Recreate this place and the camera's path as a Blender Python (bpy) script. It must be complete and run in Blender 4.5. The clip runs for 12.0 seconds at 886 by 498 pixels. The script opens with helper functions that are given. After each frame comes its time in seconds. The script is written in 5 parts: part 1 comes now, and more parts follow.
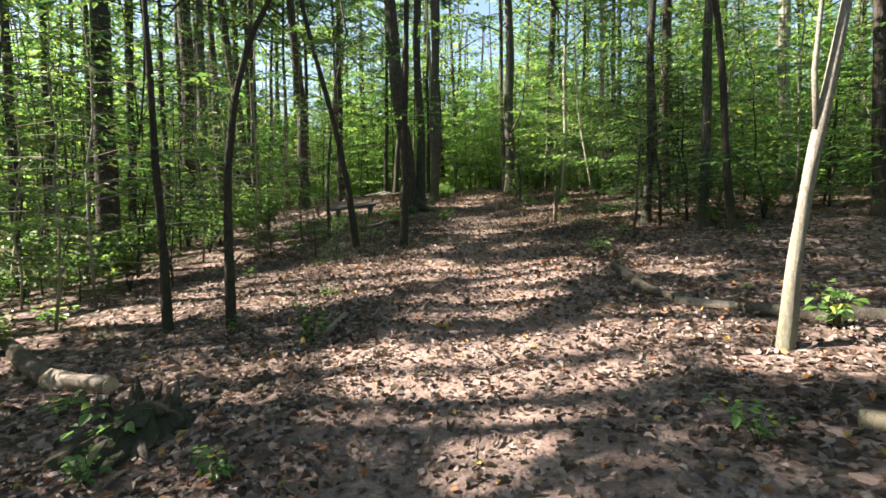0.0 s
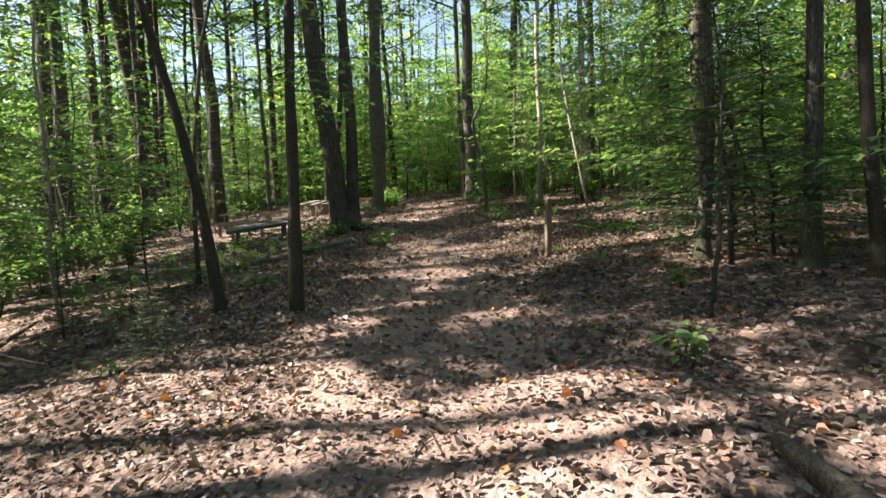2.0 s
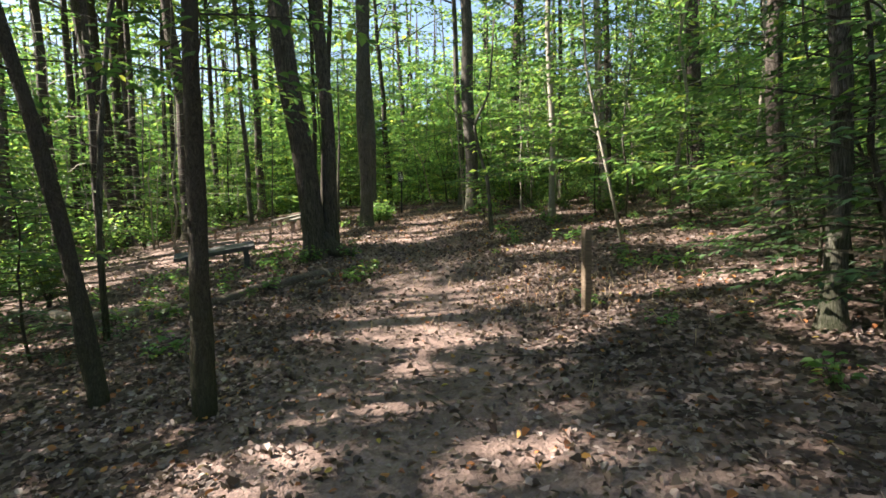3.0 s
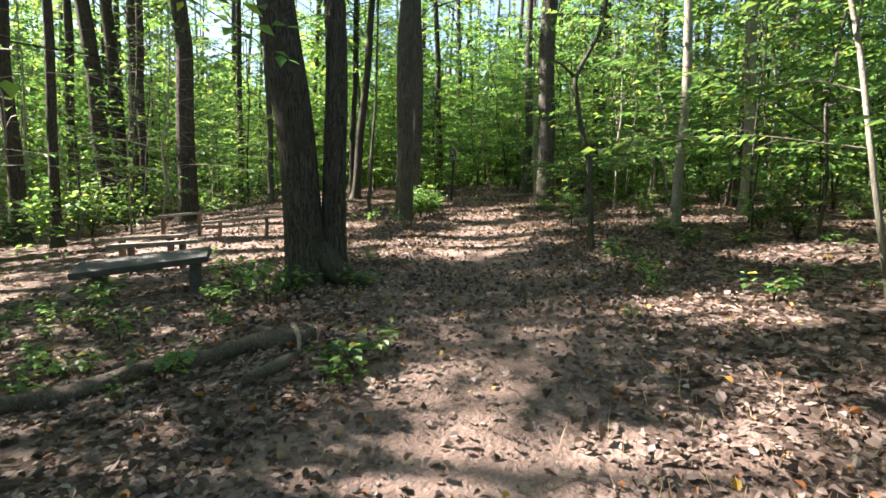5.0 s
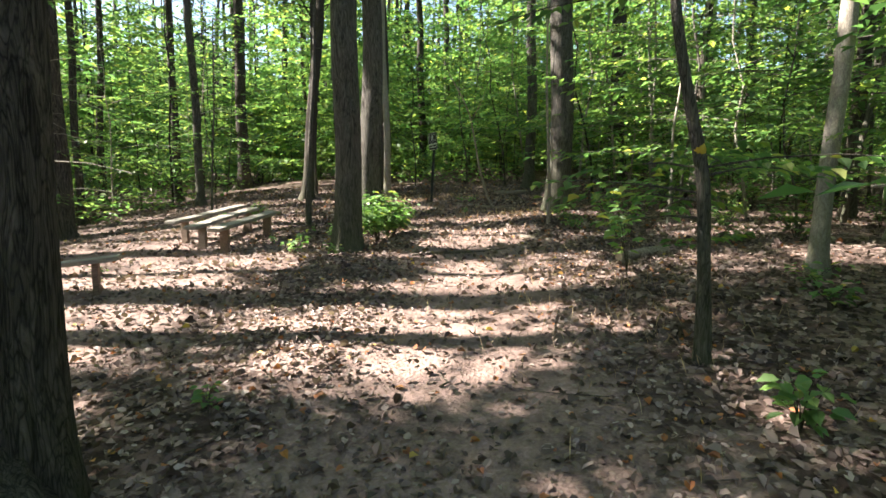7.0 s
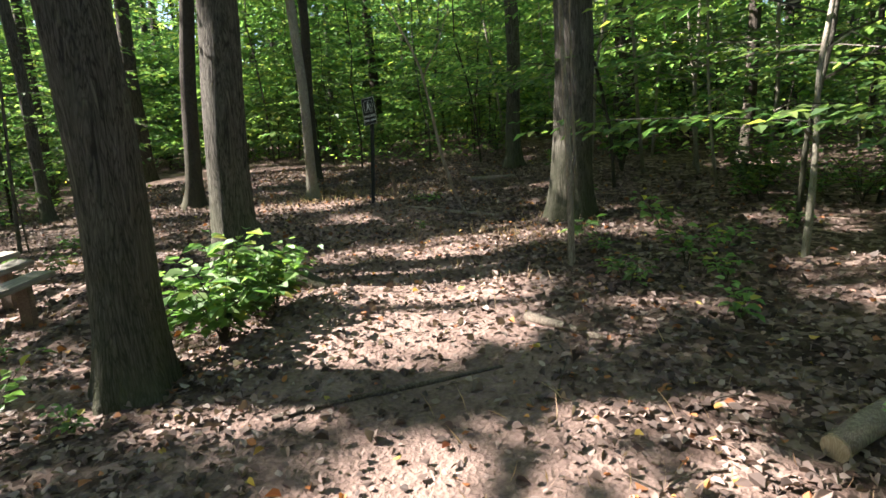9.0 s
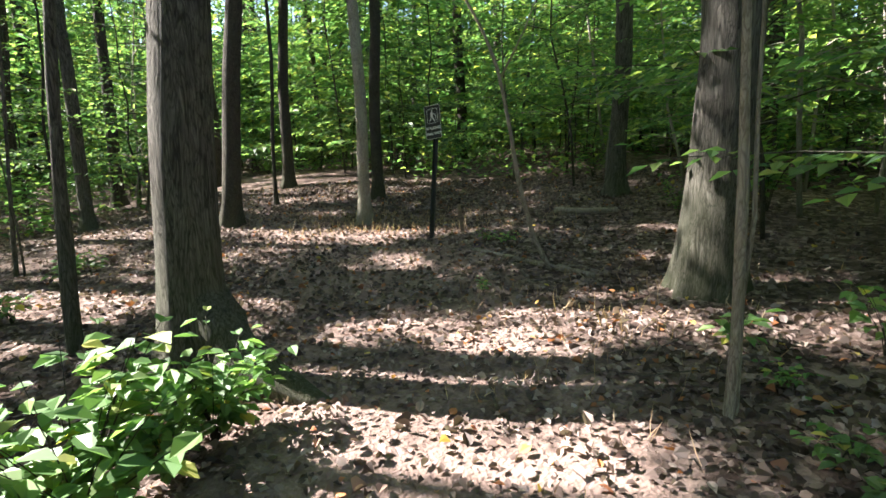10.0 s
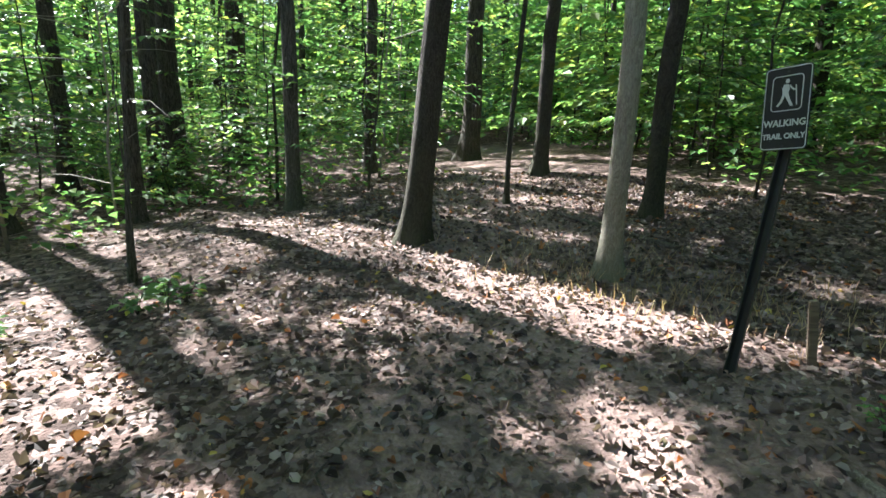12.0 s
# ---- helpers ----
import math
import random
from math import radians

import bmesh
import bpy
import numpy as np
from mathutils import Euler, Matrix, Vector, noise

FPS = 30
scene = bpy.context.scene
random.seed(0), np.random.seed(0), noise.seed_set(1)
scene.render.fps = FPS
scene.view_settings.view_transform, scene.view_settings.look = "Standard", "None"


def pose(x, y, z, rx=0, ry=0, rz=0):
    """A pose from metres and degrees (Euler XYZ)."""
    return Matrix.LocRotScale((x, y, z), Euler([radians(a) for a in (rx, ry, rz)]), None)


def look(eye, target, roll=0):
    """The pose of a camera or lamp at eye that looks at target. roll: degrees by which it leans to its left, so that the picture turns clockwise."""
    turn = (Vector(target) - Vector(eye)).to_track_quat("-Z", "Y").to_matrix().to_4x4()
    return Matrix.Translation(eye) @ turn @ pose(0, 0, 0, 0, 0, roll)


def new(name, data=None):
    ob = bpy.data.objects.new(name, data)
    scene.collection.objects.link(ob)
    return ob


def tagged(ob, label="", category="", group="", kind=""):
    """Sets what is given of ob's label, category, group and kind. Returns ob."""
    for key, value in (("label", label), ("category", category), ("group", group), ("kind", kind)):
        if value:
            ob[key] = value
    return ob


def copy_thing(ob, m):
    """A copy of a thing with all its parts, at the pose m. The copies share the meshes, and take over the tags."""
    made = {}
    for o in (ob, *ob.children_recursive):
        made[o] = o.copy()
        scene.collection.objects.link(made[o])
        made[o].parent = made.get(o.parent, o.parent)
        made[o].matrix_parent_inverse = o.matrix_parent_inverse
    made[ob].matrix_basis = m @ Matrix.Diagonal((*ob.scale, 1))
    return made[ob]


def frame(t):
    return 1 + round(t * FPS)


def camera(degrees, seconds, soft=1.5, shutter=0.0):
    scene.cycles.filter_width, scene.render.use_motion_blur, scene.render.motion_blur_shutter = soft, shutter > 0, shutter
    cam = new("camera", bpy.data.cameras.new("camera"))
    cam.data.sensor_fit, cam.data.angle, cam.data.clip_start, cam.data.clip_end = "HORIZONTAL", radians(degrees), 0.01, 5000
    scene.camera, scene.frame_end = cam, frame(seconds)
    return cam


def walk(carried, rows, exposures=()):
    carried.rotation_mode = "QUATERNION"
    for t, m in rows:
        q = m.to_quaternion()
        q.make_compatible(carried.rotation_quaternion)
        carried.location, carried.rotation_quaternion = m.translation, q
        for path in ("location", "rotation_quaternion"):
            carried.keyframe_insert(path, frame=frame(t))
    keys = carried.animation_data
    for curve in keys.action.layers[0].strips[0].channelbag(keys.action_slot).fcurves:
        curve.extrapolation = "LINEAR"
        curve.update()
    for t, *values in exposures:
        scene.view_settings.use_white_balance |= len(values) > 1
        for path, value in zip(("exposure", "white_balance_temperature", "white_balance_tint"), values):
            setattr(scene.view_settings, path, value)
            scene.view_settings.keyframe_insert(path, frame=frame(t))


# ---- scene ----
cam = camera(77.3, 12.0, soft=1.6)
ROWS = [
    (0, -0.077, -0.148, 1.084, 86.76, 0.57, -0.22),
    (0.5, -0.068, 0.933, 1.190, 86.68, 1.41, -1.98),
    (1, 0.067, 2.056, 1.328, 86.67, 1.51, -3.59),
    (1.5, 0.223, 3.169, 1.466, 86.20, 1.95, -4.36),
    (2, 0.384, 4.201, 1.530, 86.58, 2.08, -4.30),
    (2.5, 0.463, 5.372, 1.632, 88.32, 2.69, -4.91),
    (3, 0.613, 6.379, 1.816, 87.20, 2.21, -4.36),
    (3.2, 0.641, 6.788, 1.889, 85.83, 1.80, -3.46),
    (4.8, 0.606, 10.162, 2.143, 85.20, -0.95, 0.75),
    (5, 0.624, 10.595, 2.167, 85.14, -0.97, 0.72),
    (5.5, 0.650, 11.623, 2.304, 84.96, -0.68, 0.08),
    (6, 0.728, 12.582, 2.350, 84.61, -0.33, -0.92),
    (6.5, 0.794, 13.650, 2.544, 83.89, -0.66, 0.30),
    (6.7, 0.844, 14.086, 2.588, 83.68, -0.80, 0.03),
    (8.3, 1.137, 17.561, 2.977, 80.50, 2.39, 0.87),
    (8.5, 1.153, 17.929, 3.016, 80.84, 2.42, 0.48),
    (9, 1.331, 18.940, 3.056, 79.15, 2.72, -2.82),
    (9.5, 1.436, 19.938, 3.138, 78.98, 2.05, -2.69),
    (10, 1.534, 20.842, 3.210, 80.16, 0.54, 6.50),
    (10.5, 1.587, 21.652, 3.376, 80.17, 0.22, 13.29),
    (11, 1.477, 22.546, 3.410, 80.84, -0.54, 20.23),
    (11.5, 1.271, 23.397, 3.402, 76.47, -1.59, 28.39),
    (12, 0.986, 24.161, 3.476, 75.95, -2.61, 36.41),
]
walk(cam, [(t, pose(x, y, z, rx, ry, rz)) for t, x, y, z, rx, ry, rz in ROWS],
     [(0.0, 2.4, 7000, 9), (3.2, 2.5, 6900, 10), (5.0, 2.76, 6800, 10), (6.2, 2.84, 6750, 10), (8.5, 2.65, 6650, 11), (9.2, 2.55, 6600, 11), (10.0, 2.85, 6350, 10), (10.8, 3.0, 5950, 9), (12.0, 3.0, 5800, 8)])

# ---- world, sun, exposure ----
SUN_EL, SUN_AZ = radians(40), radians(-82)      # height, and turn from +y (clockwise)
world = bpy.data.worlds.new("world")
scene.world = world
world.use_nodes = True
sky = world.node_tree.nodes.new("ShaderNodeTexSky")
sky.sky_type, sky.sun_disc = "NISHITA", False
sky.sun_elevation, sky.sun_rotation = SUN_EL, SUN_AZ
world.node_tree.links.new(sky.outputs[0], world.node_tree.nodes["Background"].inputs[0])
world.node_tree.nodes["Background"].inputs[1].default_value = 0.061
sun = new("sun", bpy.data.lights.new("sun", "SUN"))
sun.data.energy, sun.data.angle, sun.data.color = 5.0, radians(0.55), (1.0, 0.94, 0.86)
SUN_DIR = Vector((math.sin(SUN_AZ) * math.cos(SUN_EL), math.cos(SUN_AZ) * math.cos(SUN_EL), math.sin(SUN_EL)))
sun.matrix_world = look(SUN_DIR * 60, (0, 0, 0))

# ---- ground shape ----
KY = [-60, -30, -5, 4, 10, 16, 22, 28, 36, 60, 90, 400]
KZ = [-2.6, -2.2, -0.879, 0.002, 0.591, 1.205, 1.788, 2.234, 2.854, 3.9, 4.2, 4.2]
KX = [0.05, 0.07, 0.084, 0.084, 0.087, 0.076, 0.051, 0.040, 0.040, 0.03, 0.0, 0.0]
TRAIL = [(-0.3, -40), (-0.2, -4), (0.0, 0), (0.35, 4), (0.6, 8), (0.72, 12), (0.95, 16), (1.25, 20), (1.35, 22), (1.0, 24.5),
         (0.0, 27), (-2.2, 30), (-4.5, 34), (-9, 40)]
_ys = np.arange(-60, 400, 1.0)
_kern = np.array([1, 2, 3, 2, 1]) / 9.0
_zs = np.convolve(np.pad(np.interp(_ys, KY, KZ), 2, mode="edge"), _kern, mode="valid")
_xs = np.convolve(np.pad(np.interp(_ys, KY, KX), 2, mode="edge"), _kern, mode="valid")


def trail_gap(x, y):
    """Distance from the middle line of the trail."""
    x, y = np.asarray(x, float), np.asarray(y, float)
    best = np.full(np.broadcast(x, y).shape, 1e9)
    for (ax, ay), (bx, by) in zip(TRAIL, TRAIL[1:]):
        dx, dy = bx - ax, by - ay
        s = np.clip(((x - ax) * dx + (y - ay) * dy) / (dx * dx + dy * dy), 0, 1)
        best = np.minimum(best, np.hypot(x - ax - s * dx, y - ay - s * dy))
    return best


def ground_z(x, y):
    x, y = np.asarray(x, float), np.asarray(y, float)
    z = np.interp(y, _ys, _zs) + 9 * np.tanh(x / 9 * 1.05) * np.interp(y, _ys, _xs)
    z = z - 0.45 * np.clip((-x - 3) / 5, 0, 1) ** 2
    near = np.exp(-(np.hypot(x, (y - 15) / 2) / 30) ** 2)
    z = z + near * (0.022 * np.sin(2.3 * x + 1.1 * y) * np.sin(1.7 * y - 0.9 * x + 1) + 0.035 * np.sin(0.9 * x - 0.7 * y + 2) * np.sin(0.8 * y + 0.5)
                    + 0.009 * np.sin(6.1 * x + 2.3 * y) * np.sin(5.3 * y - 3.7 * x))
    return z - 0.03 * np.exp(-(trail_gap(x, y) / 0.7) ** 2)


def gz(x, y):
    return float(ground_z(x, y))


# crowns cut open to light these ground patches (centre, half width, half depth)
SUN_PATCHES = []


def sun_patch(x, y, a, b):
    SUN_PATCHES.append((x, y, a, b))


sun_patch(0.2, 4.2, 1.92, 0.14); sun_patch(2.0, 4.2, 0.45, 0.15); sun_patch(-0.9, 3.6, 1.15, 0.09); sun_patch(0.7, 3.5, 0.67, 0.12); sun_patch(-0.6, 3.1, 0.19, 0.14)
sun_patch(0.4, 2.9, 0.24, 0.18); sun_patch(0.1, 2.6, 0.15, 0.14); sun_patch(-1.9, 7.8, 1.74, 1.24); sun_patch(-3.9, 6.6, 0.91, 0.50); sun_patch(0.3, 5.6, 0.72, 0.46)
sun_patch(1.2, 6.9, 0.73, 0.51); sun_patch(2.9, 6.4, 0.36, 0.33); sun_patch(2.9, 3.8, 0.20, 0.14); sun_patch(1.4, 12.1, 1.38, 0.91); sun_patch(-1.6, 7.6, 1.70, 0.70)
sun_patch(0.3, 5.7, 0.56, 0.36); sun_patch(1.8, 4.6, 0.47, 0.12); sun_patch(-1.0, 8.3, 0.88, 0.38); sun_patch(2.8, 6.6, 0.47, 0.30); sun_patch(-1.3, 7.7, 1.37, 0.60)
sun_patch(1.1, 7.3, 0.64, 0.32); sun_patch(1.2, 6.7, 0.36, 0.20); sun_patch(2.0, 11.4, 0.56, 0.55)
sun_patch(0.8, 12.2, 0.64, 0.57); sun_patch(2.8, 8.0, 0.21, 0.28); sun_patch(2.6, 6.9, 0.20, 0.18); sun_patch(1.2, 9.1, 0.39, 0.14); sun_patch(-0.3, 9.3, 0.41, 0.17)
sun_patch(0.7, 10.4, 0.26, 0.18); sun_patch(0.5, 10.0, 0.18, 0.13); sun_patch(3.0, 9.7, 0.18, 0.26); sun_patch(2.2, 12.2, 0.33, 0.60); sun_patch(0.9, 12.5, 0.79, 0.53)
sun_patch(0.7, 14.0, 0.45, 0.38); sun_patch(-0.1, 11.9, 0.29, 0.20); sun_patch(3.5, 12.2, 1.02, 0.35); sun_patch(0.8, 14.8, 0.62, 0.55); sun_patch(0.9, 13.1, 0.56, 0.25)
sun_patch(2.7, 15.0, 0.65, 0.40); sun_patch(2.8, 13.9, 0.39, 0.28); sun_patch(1.1, 19.7, 1.10, 0.40); sun_patch(0.5, 18.2, 0.95, 0.22)
sun_patch(-1.2, 13.3, 0.38, 0.32); sun_patch(2.3, 13.1, 0.26, 0.21); sun_patch(0.3, 19.1, 1.04, 0.23); sun_patch(0.9, 18.5, 0.92, 0.26)
sun_patch(1.7, 18.7, 0.52, 0.22); sun_patch(5.2, 20.5, 0.56, 0.41); sun_patch(-1.5, 20.0, 0.40, 0.24); sun_patch(-0.1, 19.9, 0.79, 0.21)
sun_patch(1.4, 20.7, 0.55, 0.39); sun_patch(2.4, 20.4, 0.33, 0.33); sun_patch(1.3, 22.9, 0.67, 0.56); sun_patch(1.0, 24.5, 0.67, 0.26); sun_patch(2.4, 21.4, 0.41, 0.20)
sun_patch(-3.5, 23.9, 0.65, 0.69); sun_patch(-2.2, 24.5, 0.55, 0.48); sun_patch(0.5, 28.1, 0.93, 0.35); sun_patch(-1.4, 21.4, 0.58, 0.39); sun_patch(-0.9, 22.0, 0.29, 0.26)
sun_patch(1.6, 23.3, 0.47, 0.39); sun_patch(1.0, 24.3, 0.63, 0.31); sun_patch(2.1, 24.7, 0.46, 0.48); sun_patch(0.5, 28.2, 1.1, 0.3); sun_patch(-1.9, 31.5, 0.91, 0.82)
sun_patch(1.4, 22.3, 0.28, 0.11); sun_patch(2.8, 22.4, 0.35, 0.10); sun_patch(0.9, 24.2, 0.79, 0.19); sun_patch(-0.5, 27.9, 1.74, 0.40); sun_patch(0.3, 26.4, 0.32, 0.18)
sun_patch(-0.5, 24.9, 0.27, 0.19); sun_patch(-4.9, 27.3, 1.39, 0.96); sun_patch(2.1, 24.6, 0.39, 0.21); sun_patch(-2.4, 24.9, 0.46, 0.72); sun_patch(-3.0, 31.9, 0.73, 0.46)
sun_patch(3.4, 27.5, 0.24, 0.18); sun_patch(-3.1, 28.1, 0.81, 0.41); sun_patch(-0.8, 27.3, 0.77, 0.24); sun_patch(0.1, 28.2, 0.52, 0.40); sun_patch(-4.5, 27.2, 1.00, 0.52)
sun_patch(-1.5, 28.2, 0.50, 0.13); sun_patch(-2.0, 30.9, 0.66, 0.48); sun_patch(0.3, 26.4, 0.22, 0.13); sun_patch(-1.7, 24.9, 0.23, 0.36); sun_patch(-3.6, 25.6, 0.46, 0.57)
sun_patch(-1.6, 26.7, 0.22, 0.18); sun_patch(-1.6, 25.5, 0.32, 0.23); sun_patch(-1.5, 29.3, 0.40, 0.15); sun_patch(-2.3, 26.3, 0.28, 0.18)
sun_patch(-3.0, 19.4, 0.95, 1.11); sun_patch(-3.2, 20.0, 1.7, 1.8); sun_patch(-3.4, 23.3, 1.4, 1.4); sun_patch(-6.5, 17.0, 1.6, 1.8); sun_patch(-7.0, 22.0, 1.6, 2.2); sun_patch(-6.0, 12.0, 1.5, 1.4)
# further cuts, many of them to let sun onto trunks, bushes and foliage
sun_patch(3.9, 3.45, 1.9, 0.3); sun_patch(3.6, 25.05, 0.8, 0.3); sun_patch(1.0, 28.15, 1.5, 0.25); sun_patch(0.4, 21.85, 0.8, 0.3); sun_patch(0.3, 23.7, 0.5, 0.2); sun_patch(0.3, 22.7, 0.8, 0.5)
sun_patch(8.5, 18.5, 1.7, 1.7); sun_patch(8.0, 13.0, 1.5, 1.0); sun_patch(7.5, 23.5, 2.2, 1.3); sun_patch(9.0, 28.0, 2.5, 1.6); sun_patch(-5.2, 10.8, 1.2, 1.0); sun_patch(-7.6, 10.4, 1.5, 1.0); sun_patch(-7.0, 26.0, 1.6, 1.5); sun_patch(-9.0, 14.0, 2.0, 1.5); sun_patch(5.5, 14.8, 1.2, 0.5)
sun_patch(3.6, 20.3, 0.6, 0.35); sun_patch(0.9, 23.6, 1.3, 0.18)
sun_patch(4.6, 12.0, 0.8, 0.4); sun_patch(4.2, 10.3, 0.6, 0.3); sun_patch(5.0, 17.0, 0.9, 0.6); sun_patch(4.6, 22.5, 0.9, 0.5); sun_patch(-7.5, 8.0, 1.6, 1.2); sun_patch(-5.5, 5.5, 1.2, 0.6)


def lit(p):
    """Which of the points p stand between the sun and a chosen sun patch."""
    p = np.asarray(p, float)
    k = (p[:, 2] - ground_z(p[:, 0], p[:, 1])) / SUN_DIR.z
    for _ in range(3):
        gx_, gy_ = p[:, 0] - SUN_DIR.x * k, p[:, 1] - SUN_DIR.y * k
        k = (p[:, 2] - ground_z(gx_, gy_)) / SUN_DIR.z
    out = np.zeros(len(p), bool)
    for x, y, a, b in SUN_PATCHES:
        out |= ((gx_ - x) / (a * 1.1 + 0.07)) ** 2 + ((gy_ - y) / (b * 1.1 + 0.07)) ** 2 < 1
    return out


# ---- materials ----
def material(name):
    m = bpy.data.materials.new(name)
    m.use_nodes = True
    nt = m.node_tree
    return m, nt, nt.nodes["Principled BSDF"], lambda kind, **kw: node(nt, kind, **kw)


def node(nt, kind, **kw):
    n = nt.nodes.new("ShaderNode" + kind)
    for k, v in kw.items():
        n.inputs[k].default_value = v
    return n


def ramp(nt, stops):
    n = nt.nodes.new("ShaderNodeValToRGB")
    while len(n.color_ramp.elements) < len(stops):
        n.color_ramp.elements.new(0.5)
    for e, (p, c) in zip(n.color_ramp.elements, stops):
        e.position, e.color = p, (*c, 1)
    return n


def mixed(nt, fac, a, b, mode="MIX"):
    n = nt.nodes.new("ShaderNodeMix")
    n.data_type, n.blend_type = "RGBA", mode
    for slot, value in ((0, fac), (6, a), (7, b)):
        if isinstance(value, (int, float)):
            n.inputs[slot].default_value = value
        elif isinstance(value, tuple):
            n.inputs[slot].default_value = (*value, 1)
        else:
            nt.links.new(value, n.inputs[slot])
    return n.outputs[2]


def bumped(nt, bsdf, height, strength, distance):
    b = node(nt, "Bump", Strength=strength, Distance=distance)
    nt.links.new(height, b.inputs["Height"])
    nt.links.new(b.outputs[0], bsdf.inputs["Normal"])


def leaf_material(name, stops, through_light=0.5, rough=0.45):
    m, nt, bsdf, mk = material(name)
    geo = nt.nodes.new("ShaderNodeNewGeometry")
    r = ramp(nt, stops)
    nt.links.new(geo.outputs["Random Per Island"], r.inputs[0])
    tc = nt.nodes.new("ShaderNodeTexCoord")
    big = node(nt, "TexNoise", Scale=0.6, Detail=2.0)
    nt.links.new(tc.outputs["Object"], big.inputs["Vector"])
    hsv = node(nt, "HueSaturation")
    mr = node(nt, "MapRange")
    mr.inputs["From Min"].default_value, mr.inputs["From Max"].default_value = 0.3, 0.7
    mr.inputs["To Min"].default_value, mr.inputs["To Max"].default_value = 0.6, 1.4
    nt.links.new(big.outputs[0], mr.inputs[0])
    info = nt.nodes.new("ShaderNodeObjectInfo")
    own = node(nt, "MapRange")
    own.inputs["To Min"].default_value, own.inputs["To Max"].default_value = 0.75, 1.3
    nt.links.new(info.outputs["Random"], own.inputs[0])
    both = nt.nodes.new("ShaderNodeMath")
    both.operation = "MULTIPLY"
    nt.links.new(mr.outputs[0], both.inputs[0])
    nt.links.new(own.outputs[0], both.inputs[1])
    nt.links.new(both.outputs[0], hsv.inputs["Value"])
    nt.links.new(r.outputs[0], hsv.inputs["Color"])
    nt.links.new(hsv.outputs[0], bsdf.inputs["Base Color"])
    bsdf.inputs["Roughness"].default_value = rough
    bsdf.inputs["Specular IOR Level"].default_value = 0.5
    tr = nt.nodes.new("ShaderNodeBsdfTranslucent")
    warm = mixed(nt, 1.0, hsv.outputs[0], (1.36, 1.5, 0.88), "MULTIPLY")
    nt.links.new(warm, tr.inputs[0])
    mix = nt.nodes.new("ShaderNodeMixShader")
    mix.inputs[0].default_value = through_light
    nt.links.new(bsdf.outputs[0], mix.inputs[1])
    nt.links.new(tr.outputs[0], mix.inputs[2])
    nt.links.new(mix.outputs[0], nt.nodes["Material Output"].inputs[0])
    return m


GREEN = leaf_material("green_leaf", [(0, (0.05, 0.11, 0.048)), (0.4, (0.10, 0.185, 0.072)), (0.8, (0.175, 0.255, 0.088)), (0.96, (0.25, 0.30, 0.09)), (1, (0.36, 0.34, 0.085))], 0.58)
CANOPY = leaf_material("canopy_leaf", [(0, (0.055, 0.11, 0.05)), (0.5, (0.11, 0.18, 0.072)), (0.9, (0.185, 0.25, 0.088)), (1, (0.34, 0.33, 0.09))], 0.58)
DARK = leaf_material("dark_leaf", [(0, (0.035, 0.075, 0.032)), (0.6, (0.065, 0.12, 0.05)), (1, (0.12, 0.18, 0.08))], 0.4, 0.5)
FRESH = leaf_material("fresh_leaf", [(0, (0.09, 0.18, 0.06)), (0.6, (0.14, 0.25, 0.085)), (0.93, (0.22, 0.32, 0.10)), (1, (0.45, 0.40, 0.09))], 0.45, 0.5)
LITTER = leaf_material("dry_leaf", [(0, (0.055, 0.037, 0.032)), (0.3, (0.115, 0.078, 0.068)), (0.6, (0.195, 0.137, 0.121)), (0.83, (0.30, 0.225, 0.205)),
                                    (0.945, (0.385, 0.307, 0.28)), (0.955, (0.30, 0.115, 0.06)), (0.99, (0.45, 0.18, 0.06)), (0.996, (0.50, 0.36, 0.08)), (1, (0.5, 0.38, 0.10))], 0.12, 0.7)
STRAW = leaf_material("dry_grass", [(0, (0.30, 0.18, 0.12)), (0.6, (0.45, 0.30, 0.2)), (1, (0.55, 0.42, 0.28))], 0.25, 0.7)


